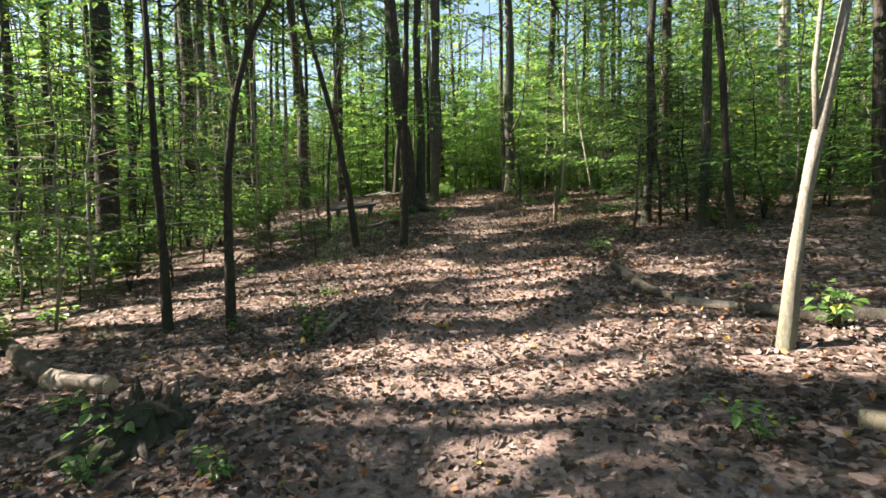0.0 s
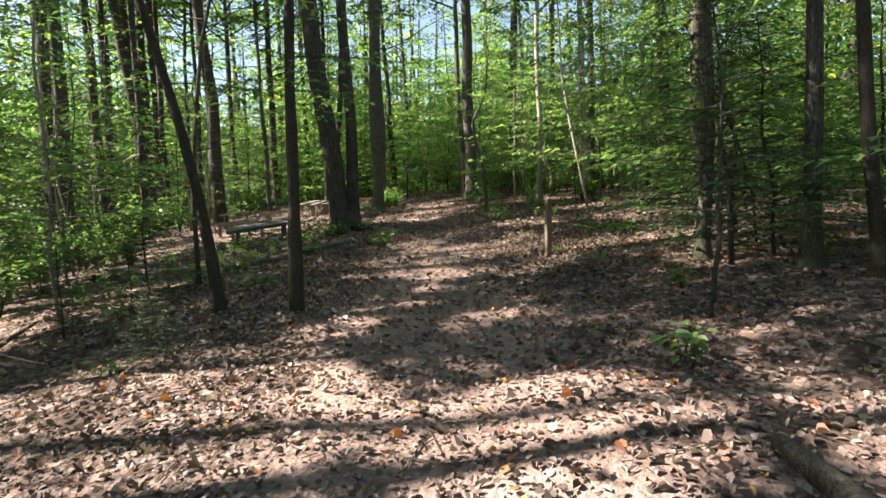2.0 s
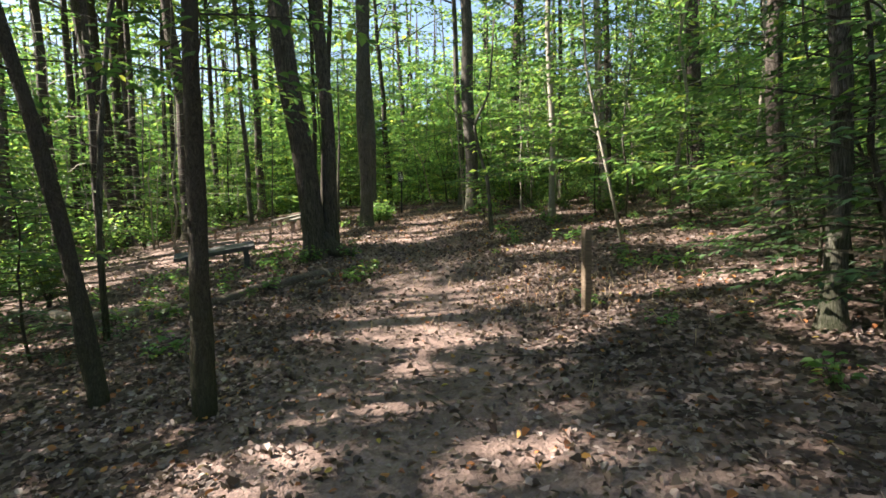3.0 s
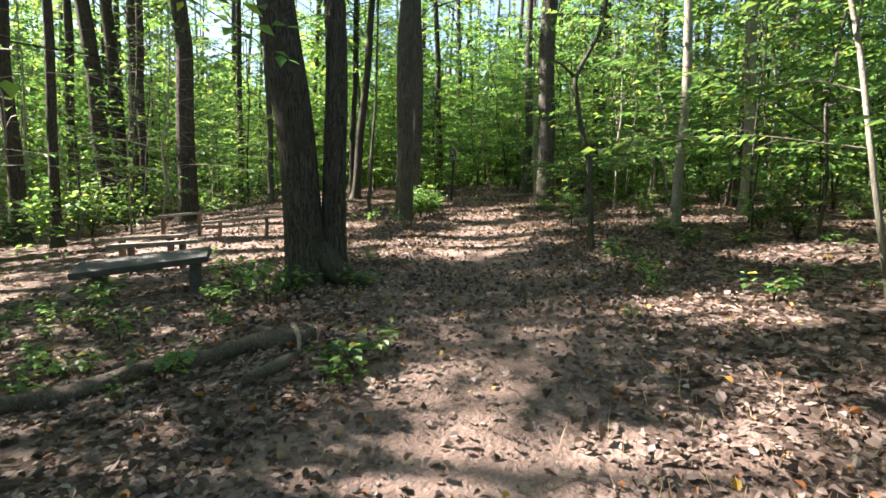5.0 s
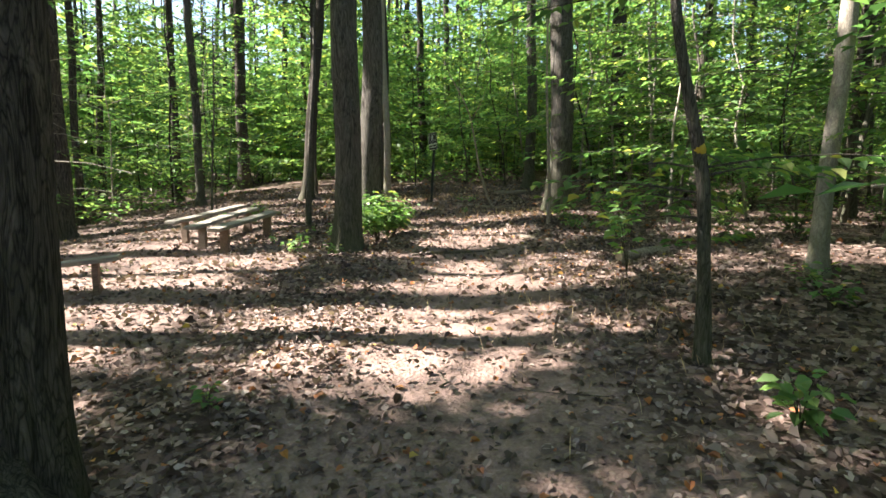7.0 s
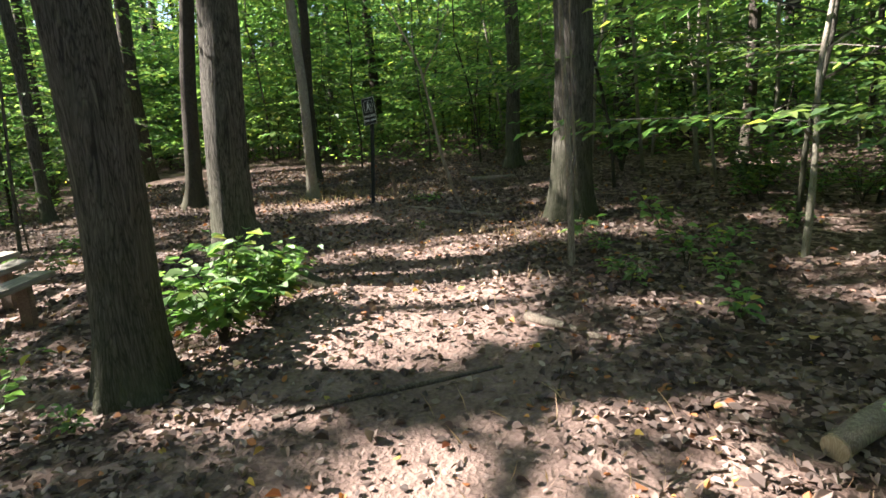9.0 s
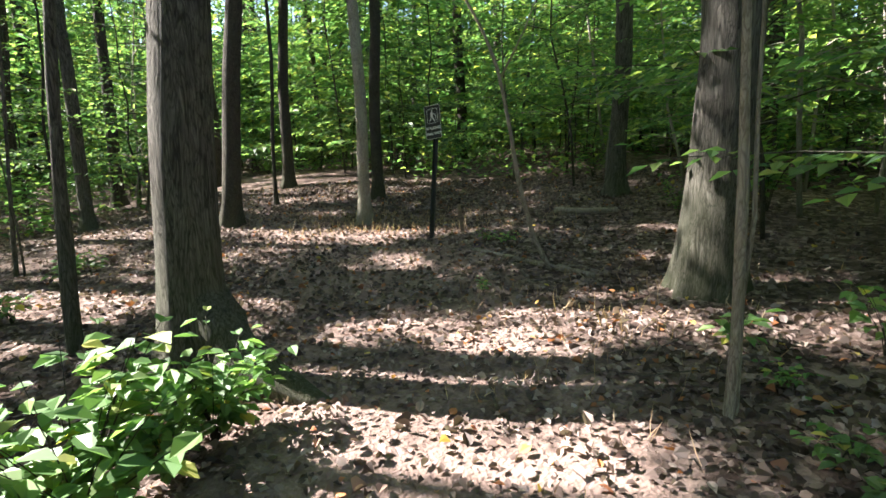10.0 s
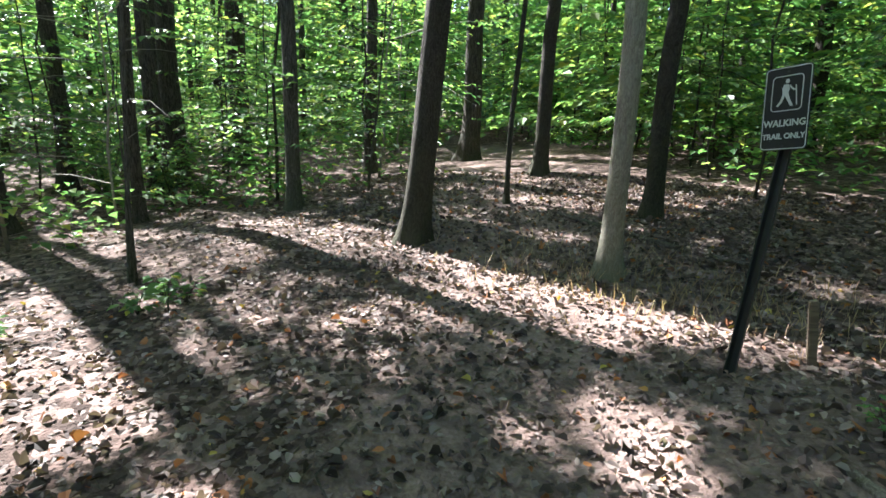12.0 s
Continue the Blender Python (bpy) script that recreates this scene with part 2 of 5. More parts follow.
def bark_material(name, low, high, patch, scale=1.0, ridge=0.02, moss=0.0, stretch=0.12):
    m, nt, bsdf, mk = material(name)
    tc = nt.nodes.new("ShaderNodeTexCoord")
    mp = node(nt, "Mapping", Scale=(scale, scale, scale * stretch))
    nt.links.new(tc.outputs["Object"], mp.inputs[0])
    wobble = node(nt, "TexNoise", Scale=9.0, Detail=3.0)
    nt.links.new(mp.outputs[0], wobble.inputs["Vector"])
    bent = mixed(nt, 0.16, mp.outputs[0], wobble.outputs[1], "ADD")
    fur = node(nt, "TexNoise", Scale=42.0, Detail=8.0, Roughness=0.74, Distortion=0.3)
    nt.links.new(bent, fur.inputs["Vector"])
    plates = node(nt, "TexVoronoi", Scale=62.0)
    plates.feature = "DISTANCE_TO_EDGE"
    nt.links.new(bent, plates.inputs["Vector"])
    crack = ramp(nt, [(0.0, (0.45, 0.45, 0.45)), (0.16, (1, 1, 1))])
    nt.links.new(plates.outputs[0], crack.inputs[0])
    blot = node(nt, "TexNoise", Scale=3.2, Detail=5.0)
    nt.links.new(tc.outputs["Object"], blot.inputs["Vector"])
    fine = node(nt, "TexNoise", Scale=110.0, Detail=3.0)
    nt.links.new(tc.outputs["Object"], fine.inputs["Vector"])
    r = ramp(nt, [(0.32, low), (0.66, high)])
    rel = mixed(nt, 0.55, fur.outputs[0], crack.outputs[0], "MULTIPLY")
    nt.links.new(rel, r.inputs[0])
    pr = ramp(nt, [(0.55, (0, 0, 0)), (0.72, (0.7, 0.7, 0.7))])
    nt.links.new(blot.outputs[0], pr.inputs[0])
    c = mixed(nt, pr.outputs[0], r.outputs[0], patch)
    if moss:
        grad = nt.nodes.new("ShaderNodeSeparateXYZ")
        nt.links.new(tc.outputs["Object"], grad.inputs[0])
        mr = node(nt, "MapRange")
        mr.inputs["From Min"].default_value, mr.inputs["From Max"].default_value = 1.3, 0.0
        nt.links.new(grad.outputs[2], mr.inputs[0])
        mul = nt.nodes.new("ShaderNodeMath")
        mul.operation = "MULTIPLY"
        nt.links.new(mr.outputs[0], mul.inputs[0])
        nt.links.new(blot.outputs[0], mul.inputs[1])
        m2 = nt.nodes.new("ShaderNodeMath")
        m2.operation = "MULTIPLY"
        m2.inputs[1].default_value = moss
        nt.links.new(mul.outputs[0], m2.inputs[0])
        c = mixed(nt, m2.outputs[0], c, (0.07, 0.09, 0.03))
    nt.links.new(c, bsdf.inputs["Base Color"])
    bsdf.inputs["Roughness"].default_value = 0.9
    bsdf.inputs["Specular IOR Level"].default_value = 0.2
    h = mixed(nt, 0.15, rel, fine.outputs[0])
    bumped(nt, bsdf, h, 1.0, ridge)
    return m


BARK = bark_material("furrowed_bark", (0.02, 0.016, 0.014), (0.165, 0.137, 0.118), (0.06, 0.05, 0.043), 1.0, 0.03, 0.3)
BARK_GREY = bark_material("grey_bark", (0.032, 0.028, 0.025), (0.20, 0.18, 0.157), (0.105, 0.10, 0.088), 1.0, 0.03, 0.7)
BARK_PALE = bark_material("pale_bark", (0.19, 0.165, 0.14), (0.40, 0.36, 0.31), (0.30, 0.28, 0.24), 1.0, 0.012, 0.8, 0.3)
BARK_DARK = bark_material("dark_bark", (0.024, 0.02, 0.017), (0.095, 0.078, 0.065), (0.065, 0.058, 0.05), 1.4, 0.012, 0.4, 0.3)
DEADWOOD = bark_material("weathered_wood", (0.16, 0.13, 0.105), (0.40, 0.34, 0.28), (0.28, 0.23, 0.19), 1.0, 0.012, 0.0, 0.2)
LOGBARK = bark_material("log_bark", (0.07, 0.055, 0.045), (0.21, 0.175, 0.145), (0.14, 0.13, 0.10), 1.0, 0.02, 0.0, 0.5)
PALEWOOD = bark_material("cut_wood", (0.38, 0.28, 0.19), (0.58, 0.47, 0.34), (0.48, 0.38, 0.27), 1.0, 0.008, 0.0, 0.4)


def plank_material(name, low, high):
    m, nt, bsdf, mk = material(name)
    tc = nt.nodes.new("ShaderNodeTexCoord")
    mp = node(nt, "Mapping", Scale=(0.7, 9.0, 9.0))
    nt.links.new(tc.outputs["Object"], mp.inputs[0])
    gr = node(nt, "TexNoise", Scale=7.0, Detail=6.0, Distortion=0.8)
    nt.links.new(mp.outputs[0], gr.inputs["Vector"])
    bl = node(nt, "TexNoise", Scale=5.0, Detail=3.0)
    nt.links.new(tc.outputs["Object"], bl.inputs["Vector"])
    r = ramp(nt, [(0.3, low), (0.7, high)])
    nt.links.new(gr.outputs[0], r.inputs[0])
    pr = ramp(nt, [(0.5, (0, 0, 0)), (0.75, (0.7, 0.7, 0.7))])
    nt.links.new(bl.outputs[0], pr.inputs[0])
    nt.links.new(mixed(nt, pr.outputs[0], r.outputs[0], low), bsdf.inputs["Base Color"])
    bsdf.inputs["Roughness"].default_value = 0.75
    bumped(nt, bsdf, gr.outputs[0], 0.6, 0.006)
    return m


BENCHWOOD = plank_material("weathered_bench_wood", (0.13, 0.115, 0.10), (0.33, 0.295, 0.255))
# darker copy of the bench wood, one bench's shade included in the colour
BENCHSHADE = plank_material("dark_bench_wood", (0.035, 0.033, 0.035), (0.10, 0.098, 0.10))
LEGWOOD = plank_material("brown_post_wood", (0.10, 0.065, 0.045), (0.25, 0.175, 0.13))
STAKEWOOD = plank_material("stake_wood", (0.10, 0.07, 0.048), (0.23, 0.165, 0.115))


def plain(name, colour, rough=0.5, metal=0.0):
    m, nt, bsdf, mk = material(name)
    tc = nt.nodes.new("ShaderNodeTexCoord")
    n = node(nt, "TexNoise", Scale=14.0, Detail=4.0)
    nt.links.new(tc.outputs["Object"], n.inputs["Vector"])
    lo = tuple(v * 0.75 for v in colour)
    nt.links.new(mixed(nt, n.outputs[0], lo, colour), bsdf.inputs["Base Color"])
    bsdf.inputs["Roughness"].default_value, bsdf.inputs["Metallic"].default_value = rough, metal
    return m


SIGN_BLACK = plain("sign_brown_black", (0.010, 0.009, 0.009), 0.7)
SIGN_WHITE = plain("sign_white", (0.6, 0.6, 0.58), 0.4)
STEEL = plain("post_dark_steel", (0.035, 0.035, 0.036), 0.55, 0.3)
BLAZE = plain("yellow_blaze_paint", (0.5, 0.33, 0.03), 0.7)

# forest floor: packed earth on the trail, mouldering leaves beside it
FLOOR, nt, bsdf, mk = material("forest_floor")
tc = nt.nodes.new("ShaderNodeTexCoord")
att = nt.nodes.new("ShaderNodeAttribute")
att.attribute_name = "trail"
n1 = node(nt, "TexNoise", Scale=2.2, Detail=6.0, Roughness=0.62)
n2 = node(nt, "TexNoise", Scale=38.0, Detail=5.0, Roughness=0.65)
vo = node(nt, "TexVoronoi", Scale=15.0, Randomness=1.0)
vo2 = node(nt, "TexVoronoi", Scale=31.0, Randomness=1.0)
wob = node(nt, "TexNoise", Scale=22.0, Detail=2.0)
for n in (n1, n2, wob):
    nt.links.new(tc.outputs["Object"], n.inputs["Vector"])
warp = mixed(nt, 0.06, tc.outputs["Object"], wob.outputs[1], "ADD")
for n in (vo, vo2):
    nt.links.new(warp, n.inputs["Vector"])
sep = nt.nodes.new("ShaderNodeSeparateColor")
nt.links.new(vo.outputs["Color"], sep.inputs[0])
leafy = ramp(nt, [(0.0, (0.045, 0.031, 0.026)), (0.35, (0.10, 0.067, 0.056)), (0.7, (0.19, 0.13, 0.112)), (1.0, (0.33, 0.245, 0.215))])
nt.links.new(sep.outputs[0], leafy.inputs[0])
earth = ramp(nt, [(0.25, (0.17, 0.116, 0.10)), (0.55, (0.285, 0.20, 0.175)), (0.8, (0.385, 0.283, 0.25))])
nt.links.new(n2.outputs[0], earth.inputs[0])
broad = ramp(nt, [(0.35, (0.6, 0.6, 0.6)), (0.65, (1.1, 1.1, 1.1))])
nt.links.new(n1.outputs[0], broad.inputs[0])
add = nt.nodes.new("ShaderNodeMath")
add.operation = "ADD"
nt.links.new(att.outputs["Fac"], add.inputs[0])
nt.links.new(n1.outputs[0], add.inputs[1])
mask = ramp(nt, [(0.72, (0, 0, 0)), (0.98, (0.85, 0.85, 0.85))])
nt.links.new(add.outputs[0], mask.inputs[0])
col = mixed(nt, mask.outputs[0], leafy.outputs[0], earth.outputs[0])
col = mixed(nt, 1.0, col, broad.outputs[0], "MULTIPLY")
nt.links.new(col, bsdf.inputs["Base Color"])
bsdf.inputs["Roughness"].default_value = 0.95
bsdf.inputs["Specular IOR Level"].default_value = 0.15
hh = mixed(nt, 0.5, n2.outputs[0], vo2.outputs[0])
bumped(nt, bsdf, hh, 0.8, 0.03)


# ---- mesh tools ----
class Shape:
    """Gathers vertices and faces of one mesh."""

    def __init__(self):
        self.v, self.f, self.n = [], [], 0

    def add(self, verts, faces):
        verts, faces = np.asarray(verts, float), np.asarray(faces, int)
        self.v.append(verts)
        self.f.extend((faces + self.n).tolist())
        self.n += len(verts)

    def mesh(self, name, mat, smooth=False):
        me = bpy.data.meshes.new(name)
        me.from_pydata(np.concatenate(self.v).tolist(), [], self.f)
        me.materials.append(mat)
        if smooth:
            me.polygons.foreach_set("use_smooth", [True] * len(me.polygons))
        me.update()
        return me


def tube(sh, pts, radii, seg=8, rough=None):
    """A tapering round limb along pts; rough(angle, along, i) scales the radius."""
    pts = np.asarray(pts, float)
    d = np.gradient(pts, axis=0)
    d /= np.linalg.norm(d, axis=1)[:, None] + 1e-9
    ref = np.array([1.0, 0, 0]) if abs(d[0][0]) < 0.9 else np.array([0, 1.0, 0])
    a = np.linspace(0, 2 * math.pi, seg, endpoint=False)
    out = []
    for i, (p, t) in enumerate(zip(pts, d)):
        u = ref - t * np.dot(ref, t)
        u /= np.linalg.norm(u) + 1e-9
        ref = u
        w = np.cross(t, u)
        rr = radii[i] * (np.ones(seg) if rough is None else rough(a, p, i))
        out.append(p + (np.cos(a) * rr)[:, None] * u + (np.sin(a) * rr)[:, None] * w)
    n = len(pts)
    verts = np.concatenate(out + [pts[:1], pts[-1:]])
    k = np.arange(seg)
    k2 = (k + 1) % seg
    faces = [np.stack([i * seg + k, i * seg + k2, (i + 1) * seg + k2, (i + 1) * seg + k], 1) for i in range(n - 1)]
    sh.add(verts, np.concatenate(faces))
    base = sh.n - len(verts)
    for j in range(seg):
        sh.f.append([base + (j + 1) % seg, base + j, base + n * seg])
        sh.f.append([base + (n - 1) * seg + j, base + (n - 1) * seg + (j + 1) % seg, base + n * seg + 1])


def leaves(sh, p, d, up, length, width, fold=0.18, fine=False):
    """Leaf blades from foot p towards d, facing up, folded at the midrib; fine: a rounder outline."""
    p, d, up = (np.asarray(q, float) for q in (p, d, up))
    d = d / (np.linalg.norm(d, axis=1)[:, None] + 1e-9)
    s = np.cross(d, up)
    s /= np.linalg.norm(s, axis=1)[:, None] + 1e-9
    u = np.cross(s, d)
    L, W = np.asarray(length, float)[:, None], np.asarray(width, float)[:, None]
    n = len(p)
    k = np.arange(n)[:, None]
    if not fine:
        v = np.stack([p, p + 0.48 * L * d + 0.5 * W * s + fold * W * u, p + L * d - 0.12 * L * u, p + 0.48 * L * d - 0.5 * W * s + fold * W * u], 1)
        sh.add(v.reshape(-1, 3), k * 4 + np.array([0, 1, 2, 3]))
    else:
        v = np.stack([p, p + 0.25 * L * d + 0.42 * W * s + fold * W * u, p + 0.62 * L * d + 0.45 * W * s + fold * W * u, p + L * d - 0.18 * L * u,
                      p + 0.62 * L * d - 0.45 * W * s + fold * W * u, p + 0.25 * L * d - 0.42 * W * s + fold * W * u], 1)
        sh.add(v.reshape(-1, 3), np.concatenate([k * 6 + np.array([0, 1, 2, 3]), k * 6 + np.array([0, 3, 4, 5])]))


def part(name, data, parent, label="", at=(0, 0, 0)):
    ob = new(name, data)
    ob.parent = parent
    ob.location = at
    if label:
        ob["label"] = label
    if name == "branchwork":
        ob["kind"] = "stuff"
    return ob


def thing(name, m, label, category, group=""):
    ob = new(name)
    ob.empty_display_size = 0.2
    ob.matrix_world = m
    return tagged(ob, label, category, group)


def spray(rng, wood, leaf, start, az, length, size, droop=0.25, rise=0.25, dense=1.0, fine=False, thick=0.010, seg=4):
    """One bough: a gently arching stem with side twigs in one plane, and leaves in two rows along them."""
    n = 4
    t = np.linspace(0, 1, n)
    dirn = np.array([math.cos(az), math.sin(az), 0])
    side = np.array([-dirn[1], dirn[0], 0])
    bend = rng.uniform(-0.2, 0.2)
    pts = np.asarray(start) + np.outer(t * length, dirn) + np.outer(t * t * length * bend, side)
    pts[:, 2] += length * (rise * t - droop * t * t)
    tube(wood, pts, np.linspace(thick, thick * 0.3, n), seg)
    m = max(3, int(length * 5.5))
    i = np.arange(m)
    q = np.minimum(0.18 + 0.82 * (i + rng.uniform(0, 0.8, m)) / m, 0.99)
    o = np.stack([np.interp(q, t, pts[:, j]) for j in range(3)], 1)
    a = az + bend * q * 2 + np.where(i % 2, 1, -1) * rng.uniform(0.6, 1.0, m)
    tl = length * 0.45 * (1.05 - q) + 0.12 + rng.uniform(0, 0.1, m)
    td = np.stack([np.cos(a), np.sin(a), rng.uniform(-0.15, 0.12, m)], 1)
    cnt = np.maximum(3, (tl / (size * 0.62) * dense).astype(int))
    w = np.repeat(i, cnt)
    j = np.arange(len(w)) - np.repeat(np.cumsum(cnt) - cnt, cnt)
    f = (j + 0.7) / cnt[w]
    P = o[w] + td[w] * (tl[w] * f)[:, None]
    P[:, 2] -= 0.06 * f * f * tl[w]
    b = a[w] + np.where(j % 2, 1, -1) * rng.uniform(0.35, 0.9, len(w))
    D = np.stack([np.cos(b), np.sin(b), rng.uniform(-0.45, 0.15, len(w))], 1)
    U = np.stack([rng.uniform(-0.4, 0.4, len(w)), rng.uniform(-0.4, 0.4, len(w)), np.ones(len(w))], 1)
    L = size * rng.uniform(0.7, 1.25, len(w))
    W = L * rng.uniform(0.5, 0.66, len(w))
    if isinstance(leaf, list):
        leaf.append((P, D, U, L, W))
    else:
        leaves(leaf, P, D, U, L, W, 0.12, fine)


def grown(sprays, m=None, fine=False):
    """One leaf mesh of many sprays; m: where it stands, to cut leaves that block the sun patches."""
    P, D, U, L, W = (np.concatenate(c) for c in zip(*sprays))
    if m is not None:
        turn, at = np.array(m.to_3x3()).T, np.array(m.translation)
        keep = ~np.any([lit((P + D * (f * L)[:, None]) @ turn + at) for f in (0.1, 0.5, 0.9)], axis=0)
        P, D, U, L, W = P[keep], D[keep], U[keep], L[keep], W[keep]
    sh = Shape()
    leaves(sh, P, D, U, L, W, 0.12, fine)
    return sh


def stem_path(rng, height, wander, n=9):
    z = np.linspace(0, height, n)
    x = np.cumsum(rng.normal(0, wander, n))
    y = np.cumsum(rng.normal(0, wander, n))
    return np.stack([x - x[0], y - y[0], z], 1)


def young_tree(seed, height, spread, boughs, size, low, name="young_tree", leaf_mat=None, bark=None, girth=0.045, fine=False, dense=1.0,
               label="slender young tree with layered green leaf sprays", m=None):
    """Understorey tree: trunk, boughs and leaf crown."""
    rng = np.random.default_rng(seed)
    root = thing(name, m or Matrix.Identity(4), label, "tree", "young trees of the wood")
    path = stem_path(rng, height, 0.075 * height / 6)
    path[0, 2] = -0.15
    trunk, wood, leaf = Shape(), Shape(), []
    tube(trunk, path, np.linspace(girth, girth * 0.2, len(path)), 6)
    for i in range(boughs):
        f = low + (0.98 - low) * (i + rng.uniform(0, 0.9)) / boughs
        o = [np.interp(f * height, path[:, 2], path[:, j]) for j in range(3)]
        ln = spread * (1.15 - 0.75 * f) * rng.uniform(0.6, 1.15)
        spray(rng, wood, leaf, o, i * 2.4 + rng.uniform(-0.5, 0.5), ln, size, rng.uniform(0.1, 0.4), rng.uniform(0.1, 0.45), dense, fine, 0.010, 3)
    part("trunk", trunk.mesh("trunk", bark or BARK_DARK, True), root)
    part("branchwork", wood.mesh("branchwork", bark or BARK_DARK), root)
    part("crown", grown(leaf, m, fine).mesh("crown", leaf_mat or GREEN), root)
    return root


def crown_meshes(seed, height, low, spread, boughs, size, m=None):
    """Limbs and leaves of a tall tree, from its foot."""
    rng = np.random.default_rng(seed)
    wood, leaf = Shape(), []
    for i in range(boughs):
        f = low + (0.99 - low) * (i + rng.uniform(0, 0.9)) / boughs
        ln = spread * (1.2 - 0.7 * (f - low) / (1 - low)) * rng.uniform(0.6, 1.15)
        spray(rng, wood, leaf, (0, 0, f * height), i * 2.4 + rng.uniform(-0.6, 0.6), ln, size, rng.uniform(0.05, 0.3), rng.uniform(0.3, 0.8), 0.5, False, 0.05, 3)
    # limbs that block the sun patches are cut out as well
    if m is not None:
        in_sun_way = lit(np.concatenate(wood.v) @ np.array(m.to_3x3()).T + np.array(m.translation))
        wood.f = [f for f in wood.f if not in_sun_way[f].any()]
    return wood.mesh("branchwork", BARK_DARK), grown(leaf, m).mesh("crown", CANOPY)


CROWN = dict(height=20.0, spread=3.4, boughs=19, size=0.29)
CROWNS = [crown_meshes(100 + i, low=0.36 + 0.06 * (i % 3), **CROWN) for i in range(5)]


# denser than CROWN, added to darken the ground between the sun patches
SHADY = dict(CROWN, boughs=40)


def sunward(x, y):
    """Whether a tree there can shade the walk."""
    return -30 < x < 3 and -3 < y < 36


def trunk_mesh(seed, d, height, lean, bark, flare=1.7, ridges=0.05, seg=20, rings=26, bow=0.0, roots=5):
    """A tapering trunk with a flared, lobed foot and uneven sides."""
    rng = np.random.default_rng(seed)
    ph = rng.uniform(0, 6.28, 8)
    z = np.concatenate([[-0.3], np.geomspace(0.05, height + 1, rings) - 0.05])
    x = lean[0] * z + bow * np.sin(z * 0.45) + 0.02 * np.sin(z * 1.3 + ph[0]) * np.minimum(z, 2)
    y = lean[1] * z + 0.02 * np.sin(z * 1.1 + ph[1]) * np.minimum(z, 2)
    rad = d / 2 * (1.04 - 0.75 * np.clip(z, 0, None) / (height + 1))
    fl = (flare - 1) * np.exp(-np.clip(z, 0, None) / (0.55 * d + 0.08))

    def rough(a, p, i):
        q = p[2]
        lobes = 0.5 + 0.5 * np.cos(roots * a + ph[2] + 0.5 * np.sin(2 * a + ph[3]))
        r = 1 + fl[i] * (0.45 + 0.9 * lobes ** 1.5)
        r = r + 0.035 * np.sin(2 * a + ph[4] + q * 0.7) + 0.02 * np.sin(3 * a + ph[5] - q * 1.9)
        tw = a * seg * 0.5 + np.sin(q * 2.1 + 3 * a) * 0.9
        return r + ridges * np.sin(tw) * (0.6 + 0.4 * np.sin(q * 7 + 5 * a + ph[6]))

    sh = Shape()
    tube(sh, np.stack([x, y, z], 1), rad, seg, rough)
    return sh.mesh("trunk", bark, True), (x[-1], y[-1])


SEED = [500]


def tall_tree(x, y, d, lean=(0, 0), height=19.0, bark=None, label="tall straight tree with grey-brown furrowed bark", crown=True, hero=False, flare=1.7, bow=0.0, near=True, name="tree"):
    SEED[0] += 1
    root = thing(name, pose(x, y, gz(x, y)), label, "tree", "tall trees beside the trail")
    me, (tx, ty) = trunk_mesh(SEED[0], d, height, lean, bark or BARK, flare, 0.035 if hero else 0.02, 44 if hero else 14, 60 if hero else 20, bow)
    part("trunk", me, root)
    if crown:
        k = height / 20.0
        basis = Matrix.Shear("XY", 4, (lean[0], lean[1])) @ pose(0, 0, 0, 0, 0, SEED[0] * 77 % 360) @ Matrix.Diagonal((k, k, k, 1))
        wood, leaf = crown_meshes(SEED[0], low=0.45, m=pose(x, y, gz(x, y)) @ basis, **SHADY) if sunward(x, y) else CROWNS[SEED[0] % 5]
        for nm, data in (("branchwork", wood), ("crown", leaf)):
            part(nm, data, root).matrix_basis = basis
    return root


def limb_tree(x, y, pts, radii, bark, label, name="sapling", sprays=(), leaf_mat=None, size=0.09, seg=10, fine=True, forks=()):
    """A crooked stem through the given points above its foot, with side stems and leaf sprays (height, turn, length)."""
    SEED[0] += 1
    rng = np.random.default_rng(SEED[0])
    root = thing(name, pose(x, y, gz(x, y)), label, "tree")
    p = np.array([(0, 0, -0.15), *pts], float)
    t = np.linspace(0, len(p) - 1, (len(p) - 1) * 5 + 1)
    q = np.stack([np.interp(t, np.arange(len(p)), p[:, j]) for j in range(3)], 1)
    for _ in range(2):
        q[1:-1] = (q[:-2] + 2 * q[1:-1] + q[2:]) / 4
    rr = np.interp(t, np.arange(len(p)), [radii[0] * 1.35, *np.linspace(radii[0], radii[1], len(p) - 1)])
    sh = Shape()
    ph = rng.uniform(0, 6)
    tube(sh, q, rr, seg, lambda a, pp, i: 1 + 0.06 * np.sin(2 * a + pp[2] * 5 + ph) + 0.05 * np.sin(3 * a - pp[2] * 9))
    part("trunk", sh.mesh("trunk", bark, True), root)
    for f in forks:
        sh = Shape()
        f = np.array(f, float)
        tube(sh, f, np.linspace(radii[1] * 1.1, radii[1] * 0.35, len(f)), 6)
        part("fork", sh.mesh("fork", bark, True), root)
    if sprays:
        for z, az, ln in sprays:
            wood, leaf = Shape(), Shape()
            o = [np.interp(z, q[:, 2], q[:, j]) for j in range(3)]
            spray(rng, wood, leaf, o, radians(az), ln, size, rng.uniform(0.1, 0.35), rng.uniform(0.05, 0.3), 1.0, fine, 0.008)
            bough = part("bough", wood.mesh("bough", bark), root)
            part("foliage", leaf.mesh("foliage", leaf_mat or GREEN), bough)
    return root


